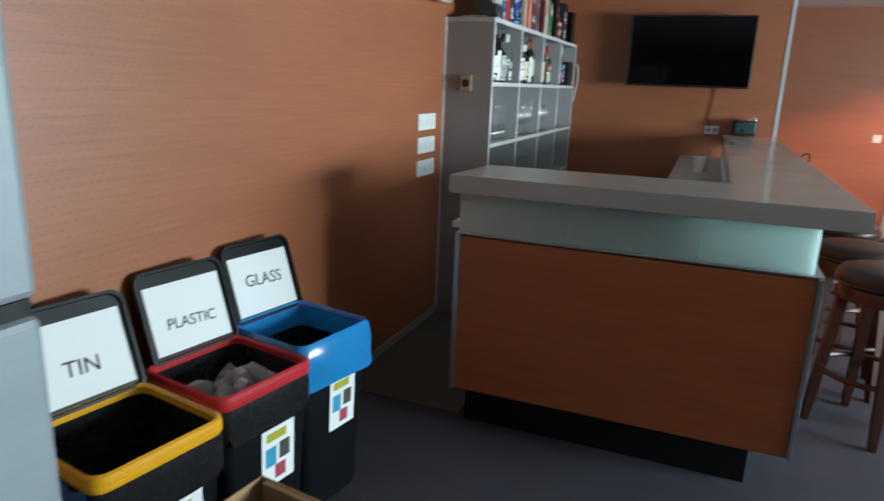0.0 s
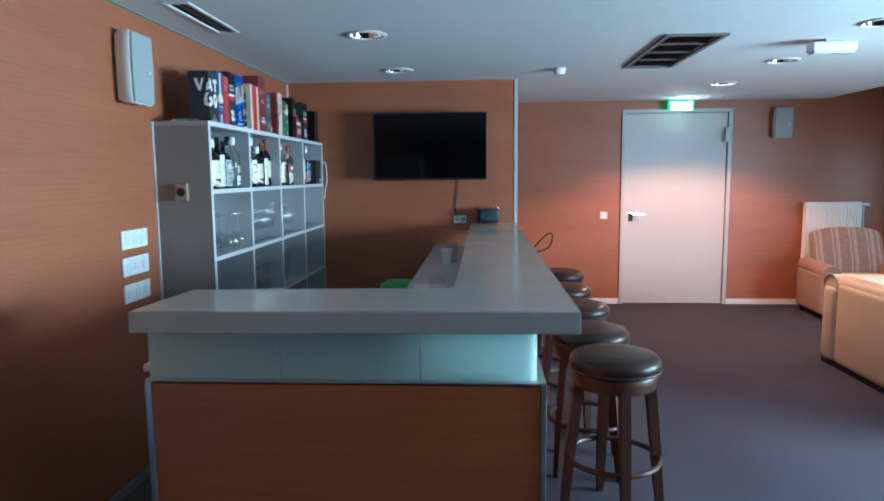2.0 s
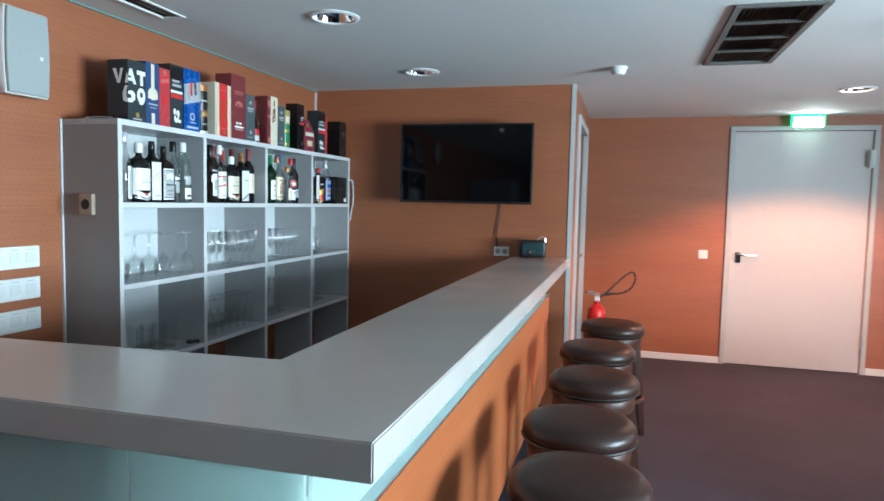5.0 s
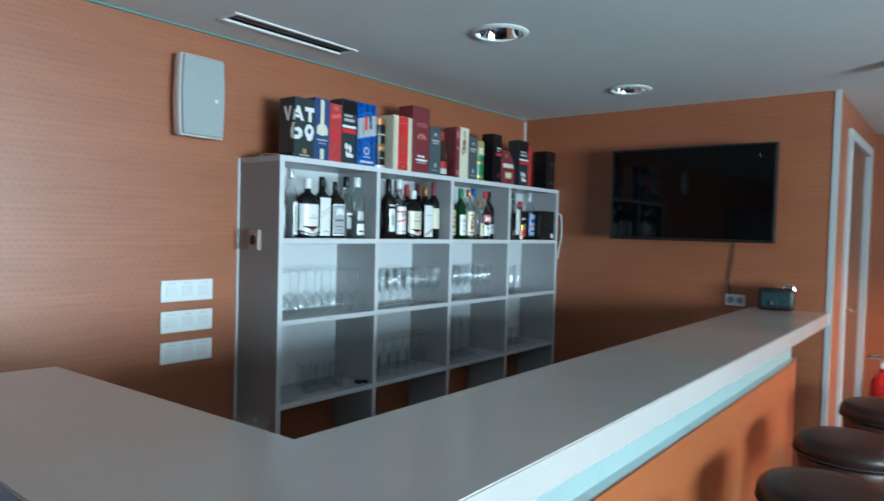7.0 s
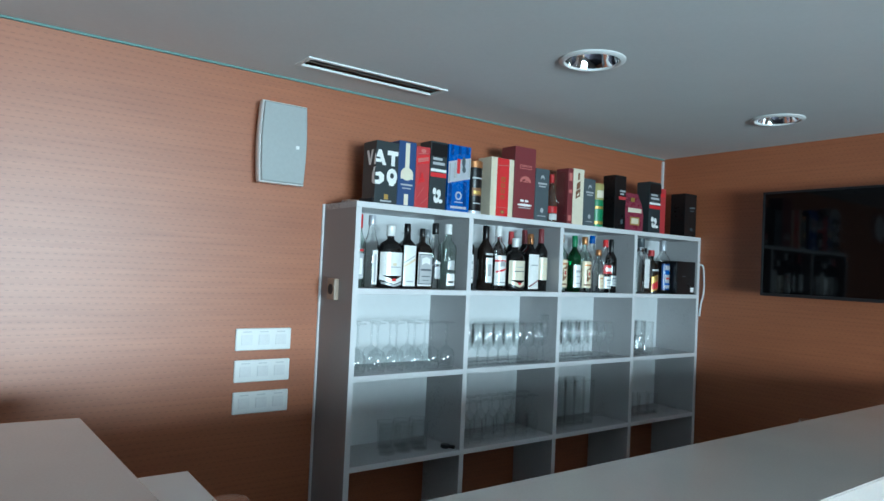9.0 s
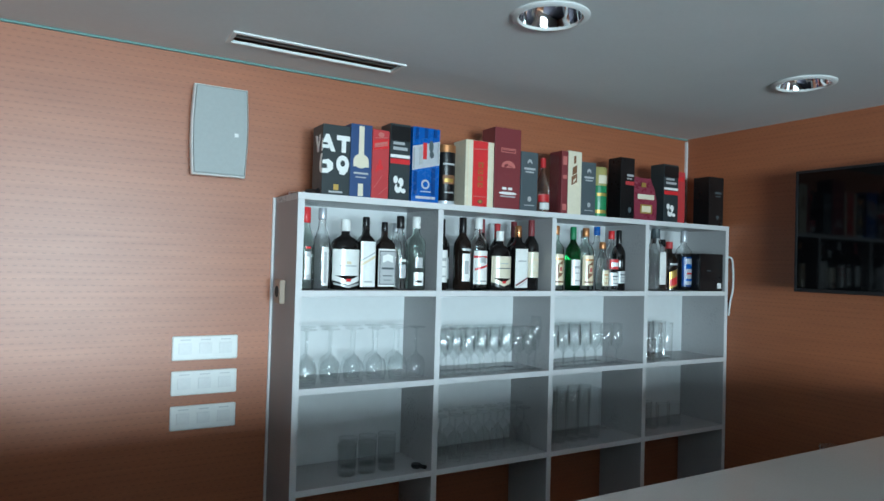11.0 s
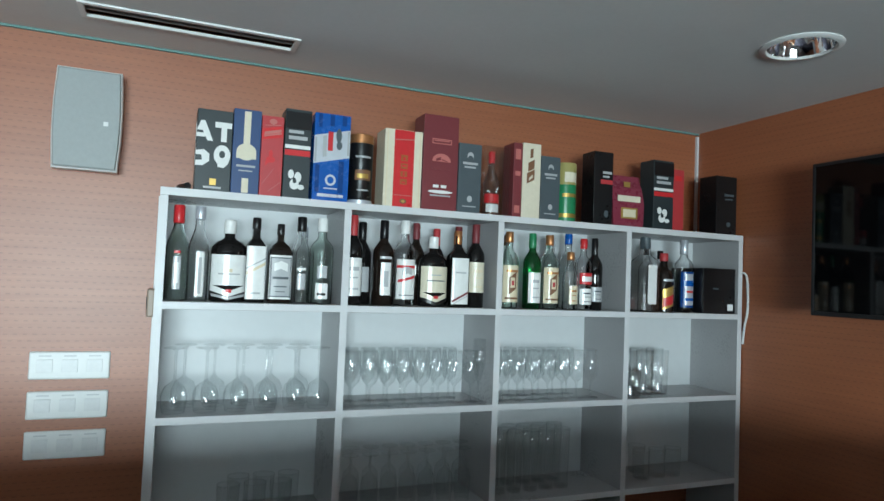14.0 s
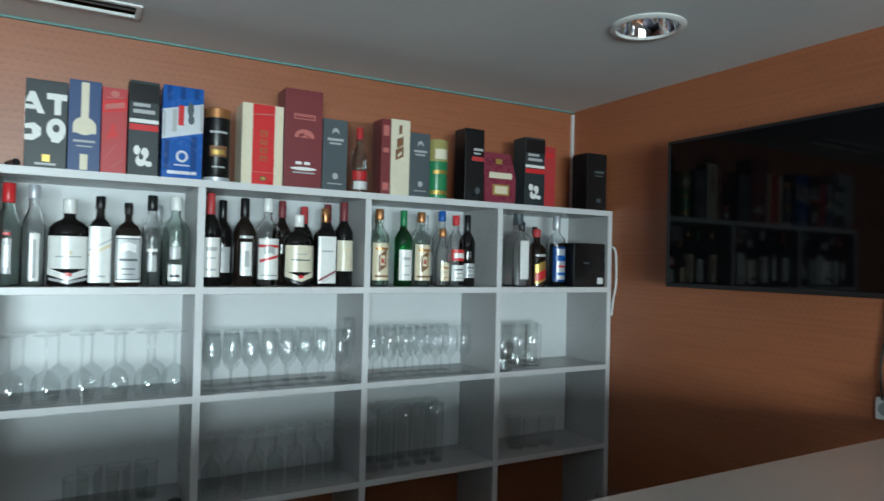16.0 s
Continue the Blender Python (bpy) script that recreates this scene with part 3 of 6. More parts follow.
def slot_diffuser():
    x0, x1, y0, y1 = SLOT
    d = thing("slot_diffuser", pose(0, 0, CEIL), "long white slot air diffuser in the ceiling", "air vent")
    bm = box(x0 - 0.012, x0 + 0.004, y0 - 0.012, y1 + 0.012, -0.006, 0.004, 0.001)
    box(x1 - 0.004, x1 + 0.012, y0 - 0.012, y1 + 0.012, -0.006, 0.004, 0.001, bm=bm)
    box(x0 + 0.004, x1 - 0.004, y0 - 0.012, y0 + 0.004, -0.006, 0.004, 0.001, bm=bm)
    box(x0 + 0.004, x1 - 0.004, y1 - 0.004, y1 + 0.012, -0.006, 0.004, 0.001, bm=bm)
    part("frame", bm, M["white_plastic"], d)
    part("backing", box(x0, x1, y0, y1, 0.055, 0.06), M["grille"], d)
    part("slat", box(x0 + 0.035, x0 + 0.043, y0 + 0.004, y1 - 0.004, 0.004, 0.05), plain("grille_frame_grey", (0.22, 0.22, 0.21), 0.5), d)
    part("slat", box(x0 + 0.068, x0 + 0.076, y0 + 0.004, y1 - 0.004, 0.004, 0.05), plain("grille_frame_grey", (0.22, 0.22, 0.21), 0.5), d)


def ceiling_grille():
    x0, x1, y0, y1 = GRILLE
    d = thing("ceiling_grille", pose(0, 0, CEIL), "dark rectangular return air grille in the ceiling", "air vent")
    bm = box(x0 - 0.02, x0 + 0.01, y0 - 0.02, y1 + 0.02, -0.012, 0.004, 0.002)
    box(x1 - 0.01, x1 + 0.02, y0 - 0.02, y1 + 0.02, -0.012, 0.004, 0.002, bm=bm)
    box(x0 + 0.01, x1 - 0.01, y0 - 0.02, y0 + 0.01, -0.012, 0.004, 0.002, bm=bm)
    box(x0 + 0.01, x1 - 0.01, y1 - 0.01, y1 + 0.02, -0.012, 0.004, 0.002, bm=bm)
    part("frame", bm, plain("grille_edge_grey", (0.13, 0.13, 0.125), 0.5), d)
    part("backing", box(x0, x1, y0, y1, 0.075, 0.08), M["black"], d)
    for k in range(1, 4):
        y = y0 + (y1 - y0) * k / 4
        part("crossbar", box(x0 + 0.01, x1 - 0.01, y - 0.009, y + 0.009, -0.006, 0.01), plain("grille_bar_grey", (0.09, 0.088, 0.083), 0.5), d)
    n = 15
    for k in range(n):
        x = x0 + 0.02 + (x1 - x0 - 0.04) * k / (n - 1)
        bm = box(-0.0012, 0.0012, y0 + 0.01, y1 - 0.01, -0.012, 0.012)
        s = part("slat", bm, M["grille"], d)
        s.matrix_basis = pose(x, 0, 0.012, 0, 35, 0)


slot_diffuser()
ceiling_grille()

sd = thing("smoke_detector", pose(0.575, 7.715, CEIL), "small white smoke detector on the ceiling", "smoke detector")
part("base", lathe([(0, 0), (0.052, 0), (0.052, -0.014), (0, -0.014)], 24), M["white_plastic"], sd, smooth=True)
part("sensor_head", lathe([(0.046, -0.0145), (0.046, -0.03), (0.034, -0.046), (0, -0.05)], 24), M["white_plastic"], sd, smooth=True)

el = thing("emergency_lamp", pose(2.115, 6.79, CEIL), "white box-shaped emergency lamp under the ceiling", "emergency lamp")
part("housing", box(-0.13, 0.13, -0.05, 0.05, -0.075, -0.02, 0.008), M["white_plastic"], el)
part("lens_cover", box(-0.12, 0.12, -0.042, 0.042, -0.088, -0.0755, 0.006), plain("milky_cover", (0.72, 0.75, 0.76), 0.25), el)
part("mount", box(-0.05, 0.05, -0.03, 0.03, -0.02, 0), M["frame_grey"], el)


def speaker(m):
    s = thing("wall_speaker", m, "pale grey loudspeaker with bulging sides on the wall", "loudspeaker", "wall speakers")
    H, W, D = 0.328, 0.202, 0.095

    def hull(grow, x0, x1, back):
        bm = bmesh.new()
        rings = []
        for x, k in ((x0, back), ((x0 + x1) / 2, 1.0), (x1 - 0.004, 1.0), (x1, 0.97)):
            ring = []
            n = 10
            w, h = (W / 2 + grow) * k, (H / 2 + grow) * k
            side = [(w * (0.93 + 0.07 * math.cos((2 * i / n - 1) * math.pi / 2)), h * (2 * i / n - 1)) for i in range(n + 1)]
            for y, z in side:
                ring.append(bm.verts.new((x, y, z)))
            for y, z in reversed(side):
                ring.append(bm.verts.new((x, -y, z)))
            rings.append(ring)
        for a, b in zip(rings, rings[1:]):
            for i in range(len(a)):
                j = (i + 1) % len(a)
                bm.faces.new((a[i], a[j], b[j], b[i]))
        bm.faces.new(rings[0])
        bm.faces.new(rings[-1])
        return bm

    part("cabinet", hull(0, 0.012, D - 0.012, 0.9), M["white_plastic"], s, smooth=True)
    part("grille_cover", hull(-0.005, D - 0.0118, D, 1.0), M["speaker_grey"], s, "grey perforated grille", True)
    part("badge", box(D, D + 0.002, 0.048, 0.062, -0.018, -0.004), M["white_plastic"], s)
    part("wall_bracket", box(-0.002, 0.0125, -0.03, 0.03, -0.06, 0.06), M["black"], s)
    return s


sp = speaker(pose(WEST + 0.002, 5.613, 2.001))
copy_thing(sp, pose(3.28, NORTH - 0.002, 2.03, 0, 0, -90))


def switch_plate(z, style):
    s = thing("switch_plate", pose(WEST, 5.601, z), "wide white plate with three light switches" if style < 2 else "wide white plate with three sockets and switches", "light switch", "switch plates beside the shelves")
    part("plate", box(0, 0.012, -0.117, 0.117, -0.045, 0.045, 0.005), M["white_plastic"], s)
    for k in (-1, 0, 1):
        part("rocker", box(0.0118, 0.0152, k * 0.072 - 0.023, k * 0.072 + 0.023, -0.022, 0.020, 0.0008), plain("rocker_white", (0.72, 0.73, 0.73), 0.3), s)
        part("label_strip", box(0.0118, 0.0128, k * 0.072 - 0.018, k * 0.072 + 0.018, 0.029, 0.033), plain("pale_grey_print", (0.58, 0.59, 0.60), 0.6), s)


for k, z in enumerate((1.201, 1.073, 0.945)):
    switch_plate(z, k)

ck = thing("wall_clock", pose(WEST, 4.49, 2.080, 0, 90, 0), "round wall clock with reddish rim and white face", "clock")
part("rim", lathe([(0.125, 0), (0.145, 0.004), (0.148, 0.02), (0.138, 0.034), (0.122, 0.036), (0.120, 0.022)], 40, caps=False), plain("dusty_rose_rim", (0.42, 0.20, 0.17), 0.35), ck, smooth=True)
part("dial", lathe([(0, 0.0), (0.124, 0.0), (0.124, 0.022), (0, 0.022)], 40), M["paper"], ck)
for k in range(12):
    tick = part("hour_mark", box(0.092, 0.110, -0.0035, 0.0035, 0.022, 0.0232), M["ink"], ck)
    tick.matrix_basis = pose(0, 0, 0, 0, 0, 30 * k)
part("hour_pointer", box(-0.01, 0.06, -0.004, 0.004, 0.024, 0.0255), M["ink"], ck).matrix_basis = pose(0, 0, 0, 0, 0, 205)
part("minute_pointer", box(-0.015, 0.095, -0.003, 0.003, 0.026, 0.0272), M["ink"], ck).matrix_basis = pose(0, 0, 0, 0, 0, 320)

tv = thing("television", pose(-0.452, 8.064, 1.730), "large black flat television on the panelled wall", "television")
part("screen", box(-0.468, 0.468, -0.001, 0.004, -0.262, 0.272), M["screen"], tv, "dark glossy screen")
bm = box(-0.478, -0.466, -0.004, 0.045, -0.276, 0.282, 0.003)
box(0.466, 0.478, -0.004, 0.045, -0.276, 0.282, 0.003, bm=bm)
box(-0.466, 0.466, -0.004, 0.045, 0.270, 0.282, 0.003, bm=bm)
box(-0.466, 0.466, -0.004, 0.045, -0.276, -0.260, 0.003, bm=bm)
part("bezel", bm, M["black"], tv)
part("rear_case", box(-0.40, 0.40, 0.005, 0.075, -0.22, 0.22, 0.015), M["black"], tv)
part("wall_bracket", box(-0.15, 0.15, 0.075, TVWALL - 8.064, -0.12, 0.12), M["grille"], tv)

tc = thing("television_cable", pose(0, 0, 0), "thin dark cable hanging from the television to a socket", "cable")
part("cable", tube(bend([(-0.22, TVWALL - 0.012, 1.50), (-0.225, TVWALL - 0.012, 1.38), (-0.245, TVWALL - 0.012, 1.24), (-0.235, TVWALL - 0.02, 1.14)]), 0.004, 6), M["rubber"], tc)
so = thing("wall_socket", pose(-0.205, TVWALL, 1.112), "white double socket on the wall above the counter", "socket")
part("plate", box(-0.055, 0.055, -0.012, 0, -0.034, 0.034, 0.004), M["white_plastic"], so)
for x in (-0.026, 0.026):
    part("socket_insert", lathe([(0.0, 0), (0.02, 0), (0.02, 0.002), (0, 0.002)], 16), plain("grey_print", (0.35, 0.36, 0.37)), so).matrix_basis = pose(x, -0.0125, 0, 90)

ra = thing("radio", pose(0.035, 8.13, 1.083, 0, 0, 12), "small black clock radio on the counter's far end", "radio")
part("case", box(-0.09, 0.09, -0.05, 0.05, 0.004, 0.125, 0.018, seg=3), M["black"], ra, smooth=True)
part("front_panel", box(-0.072, 0.072, -0.052, -0.0495, 0.03, 0.10, 0.001), plain("dark_teal_plastic", (0.02, 0.045, 0.05), 0.25), ra)
part("knob", lathe([(0, 0), (0.012, 0), (0.012, 0.012), (0, 0.012)], 14), M["chrome"], ra, "bright metal knob", True).matrix_basis = pose(-0.02, -0.052, 0.045, 90)
part("carry_handle", tube(bend([(0.03, 0, 0.12), (0.05, 0, 0.142), (0.08, 0, 0.142), (0.088, 0, 0.115)]), 0.006, 8), M["chrome"], ra, smooth=True)


# ---- lounge furniture ----
def stool():
    s = thing("bar_stool", pose(0, 0, 0), "dark mahogany bar stool with round brown leather seat", "bar stool", "stools along the bar")
    part("cushion", lathe([(0, 0.655), (0.165, 0.655), (0.186, 0.664), (0.195, 0.682), (0.192, 0.705), (0.178, 0.723), (0.15, 0.732), (0.09, 0.736), (0, 0.737)], 40), M["leather"], s, "dark brown leather cushion", True)
    part("seat_ring", lathe([(0.160, 0.590), (0.172, 0.592), (0.176, 0.62), (0.178, 0.648), (0.174, 0.654), (0.14, 0.654), (0.14, 0.590), (0.160, 0.590)], 40, caps=False), M["stool_wood"], s, smooth=True)
    part("piping", tube([(0.193 * math.cos(a), 0.193 * math.sin(a), 0.669) for a in [2 * math.pi * i / 40 for i in range(40)]], 0.005, 6, True), plain("dark_piping", (0.02, 0.014, 0.012), 0.35), s, smooth=True)
    for k in range(4):
        a = math.pi / 2 * k
        c, w = math.cos(a), math.sin(a)
        bm = bmesh.new()
        rings = []
        for r, z, h in ((0.215, 0.0, 0.015), (0.203, 0.12, 0.018), (0.186, 0.30, 0.020), (0.165, 0.50, 0.021), (0.150, 0.645, 0.021)):
            rings.append([bm.verts.new(((r + dx * h) * c - dy * h * w, (r + dx * h) * w + dy * h * c, z)) for dx, dy in ((-1, -1), (1, -1), (1, 1), (-1, 1))])
        for p, q in zip(rings, rings[1:]):
            for i in range(4):
                bm.faces.new((p[i], p[(i + 1) % 4], q[(i + 1) % 4], q[i]))
        bm.faces.new(rings[0])
        bm.faces.new(rings[-1])
        bmesh.ops.bevel(bm, geom=[e for e in bm.edges if abs(e.verts[0].co.z - e.verts[1].co.z) > 0.05], offset=0.004, segments=2, affect="EDGES")
        part("leg", bm, M["stool_wood"], s, smooth=True)
    part("foot_ring", tube([(0.196 * math.cos(a), 0.196 * math.sin(a), 0.265) for a in [2 * math.pi * i / 40 for i in range(40)]], 0.0125, 8, True), M["stool_wood"], s, smooth=True)
    return s


first = stool()
first.matrix_basis = pose(0.553, 5.335, 0, 0, 0, 4)
for x, y, turn in ((0.522, 5.81, 38), (0.544, 6.43, 12), (0.536, 7.045, 55), (0.602, 7.76, 20)):
    copy_thing(first, pose(x, y, 0, 0, 0, turn))


def soft_block(x0, x1, y0, y1, z0, z1, r, mat, parent, name, label=""):
    bm = box(x0, x1, y0, y1, z0, z1, r, seg=4)
    return part(name, bm, mat, parent, label, True)


def sofa():
    s = thing("sofa", pose(2.665, 7.82, 0), "cream leather sofa seen from behind", "sofa")
    L = 1.75
    soft_block(0.0, 0.20, -L + 0.20, -0.20, 0.03, 0.66, 0.05, M["cream"], s, "backrest")
    part("back_roll", tube([(0.10, -L + 0.14, 0.625), (0.10, -0.16, 0.625)], 0.085, 20), M["cream"], s, smooth=True)
    for y0, y1 in ((-0.20, 0.0), (-L, -L + 0.20)):
        soft_block(0.0, 0.82, y0, y1, 0.03, 0.62, 0.05, M["cream"], s, "armrest")
        part("arm_roll", tube([(0.02, (y0 + y1) / 2, 0.605), (0.83, (y0 + y1) / 2, 0.595)], 0.105, 20), M["cream"], s, smooth=True)
        part("arm_piping", tube([(0.018, (y0 + y1) / 2 + 0.105 * math.cos(a), 0.605 + 0.105 * math.sin(a)) for a in [2 * math.pi * i / 24 for i in range(24)]], 0.006, 6, True), plain("pale_piping", (0.55, 0.46, 0.36), 0.6), s, smooth=True)
    for k in range(2):
        y0 = -L + 0.21 + k * (L - 0.42) / 2
        soft_block(0.20, 0.84, y0, y0 + (L - 0.42) / 2 - 0.006, 0.26, 0.44, 0.05, M["cream"], s, "seat_cushion")
    part("base", box(0.02, 0.79, -L + 0.01, -0.01, 0.0, 0.032), M["black"], s, "dark recessed base")


def armchair():
    s = thing("armchair", pose(3.88, 9.55, 0, 0, 0, -4), "striped beige armchair with dusty pink arms by the radiator", "armchair")
    widths = [0.022, 0.018, 0.030] + [0.098, 0.018, 0.022, 0.034] * 3 + [0.034, 0.020, 0.030]
    x1 = -0.335
    for k, width in enumerate(widths):
        x0, x1 = x1, x1 + width * 0.67 / sum(widths)
        bm = bmesh.new()
        top = lambda u: 0.905 - 0.055 * abs(u / 0.335) ** 3
        secs = []
        for z, yy, dep in ((0.36, 0.10, 0.10), (0.55, 0.13, 0.13), (0.75, 0.20, 0.13), (0.84, 0.235, 0.12), (0.88, 0.26, 0.09), (0.905, 0.28, 0.03)):
            row = []
            for x in (x0, x1):
                zz = z - 0.36
                zz = 0.36 + zz * (top(x) - 0.36) / 0.545
                row.append((bm.verts.new((x, yy - 0.02, zz)), bm.verts.new((x, yy + dep, zz - 0.01))))
            secs.append(row)
        for a, b in zip(secs, secs[1:]):
            bm.faces.new((a[0][0], a[1][0], b[1][0], b[0][0]))
            bm.faces.new((a[0][1], a[1][1], b[1][1], b[0][1]))
            bm.faces.new((a[0][0], a[0][1], b[0][1], b[0][0]))
            bm.faces.new((a[1][0], a[1][1], b[1][1], b[1][0]))
        bm.faces.new((secs[-1][0][0], secs[-1][1][0], secs[-1][1][1], secs[-1][0][1]))
        part("back_stripe", bm, M["stripe_light" if k % 2 == 0 else "stripe_dark"], s, "woven fabric stripe", True)
    for x0, x1 in ((-0.50, -0.28), (0.28, 0.50)):
        soft_block(x0 + 0.02, x1 - 0.02, -0.36, 0.26, 0.06, 0.47, 0.03, M["pink_cloth"], s, "arm")
        part("arm_roll", tube([((x0 + x1) / 2, -0.375, 0.475), ((x0 + x1) / 2, 0.26, 0.50)], 0.085, 18), M["pink_cloth"], s, smooth=True)
    soft_block(-0.28, 0.28, -0.38, 0.10, 0.26, 0.44, 0.05, M["stripe_light"], s, "seat_cushion")
    soft_block(-0.28, 0.28, -0.33, 0.28, 0.07, 0.26, 0.02, M["pink_cloth"], s, "seat_base")
    for x in (-0.42, 0.42):
        for y in (-0.30, 0.22):
            part("foot", lathe([(0, 0), (0.022, 0), (0.028, 0.06), (0, 0.06)], 12, at=(x, y, 0)), M["stool_wood"], s, smooth=True)


def radiator():
    r = thing("radiator", pose(3.86, NORTH, 0), "white ribbed panel radiator on the panelled wall", "radiator")
    part("panel", box(-0.30, 0.30, -0.10, -0.08, 0.28, 1.165, 0.008), M["white_plastic"], r)
    for k in range(15):
        x = -0.255 + 0.51 * k / 14
        part("ridge", box(x - 0.010, x + 0.010, -0.106, -0.0995, 0.32, 1.125, 0.003), M["white_plastic"], r)
    part("rear_panel", box(-0.30, 0.30, -0.045, -0.03, 0.28, 1.15, 0.004), M["white_plastic"], r)
    for k in range(14):
        x = -0.28 + 0.56 * k / 13
        part("fin", box(x - 0.002, x + 0.002, -0.08, -0.045, 0.30, 1.15), M["white_plastic"], r)
    part("top_grille", box(-0.30, 0.30, -0.098, -0.032, 1.151, 1.16), M["white_plastic"], r)
    part("valve", tube([(0.30, -0.065, 1.13), (0.34, -0.065, 1.13), (0.39, -0.065, 1.13)], [0.012, 0.02, 0.022], 12), M["white_plastic"], r, smooth=True)
    for x in (-0.2, 0.2):
        part("mount", box(x - 0.02, x + 0.02, -0.03, 0, 0.4, 1.0), M["white_plastic"], r)
    part("pipe", tube([(0.33, -0.065, 0.0), (0.33, -0.065, 1.12)], 0.009, 10), M["white_plastic"], r, smooth=True)


sofa()
armchair()
radiator()


def extinguisher():
    e = thing("fire_extinguisher", pose(0.435, 9.64, 0), "red fire extinguisher with black hose standing on the carpet", "fire extinguisher")
    part("cylinder", lathe([(0, 0.03), (0.075, 0.03), (0.082, 0.045), (0.082, 0.46), (0.075, 0.51), (0.05, 0.545), (0.026, 0.56), (0.026, 0.585), (0, 0.585)], 28), M["red_paint"], e, "red enamelled cylinder", True)
    part("foot_ring", lathe([(0.07, 0), (0.082, 0), (0.082, 0.03), (0.07, 0.03), (0.07, 0)], 28, caps=False), M["rubber"], e, smooth=True)
    part("label", lathe([(0.0828, 0.2), (0.0828, 0.36)], 14, arc=(-150, -40)), M["paper"], e)
    bm = box(-0.022, 0.022, -0.022, 0.022, 0.585, 0.64, 0.006)
    box(-0.09, 0.02, -0.012, 0.012, 0.645, 0.66, 0.003, bm=bm)
    part("valve", bm, M["alu"], e, "metal valve head")
    bm = tube([(0.0, 0, 0.64), (-0.03, 0, 0.675), (-0.10, 0, 0.665)], 0.009, 8)
    part("squeeze_lever", bm, M["chrome"], e, smooth=True)
    part("gauge", lathe([(0, 0), (0.018, 0), (0.018, 0.012), (0, 0.012)], 14), M["paper"], e).matrix_basis = pose(0, -0.022, 0.61, 90)
    part("hose", tube(bend([(0.02, 0.0, 0.625), (0.08, 0.04, 0.66), (0.16, 0.10, 0.74), (0.25, 0.16, 0.82), (0.31, 0.20, 0.845), (0.335, 0.21, 0.79), (0.30, 0.20, 0.70), (0.22, 0.15, 0.655), (0.13, 0.09, 0.65)]), 0.0095, 8), M["rubber"], e, "black rubber hose", True)
    part("nozzle", tube([(0.13, 0.09, 0.65), (0.075, 0.055, 0.648)], [0.012, 0.018], 10), M["rubber"], e, smooth=True)


extinguisher()


# ---- bins, fridge and box near the entrance ----
UP_EAST = Matrix(((0, 0, 1, 0), (1, 0, 0, 0), (0, 1, 0, 0), (0, 0, 0, 1)))


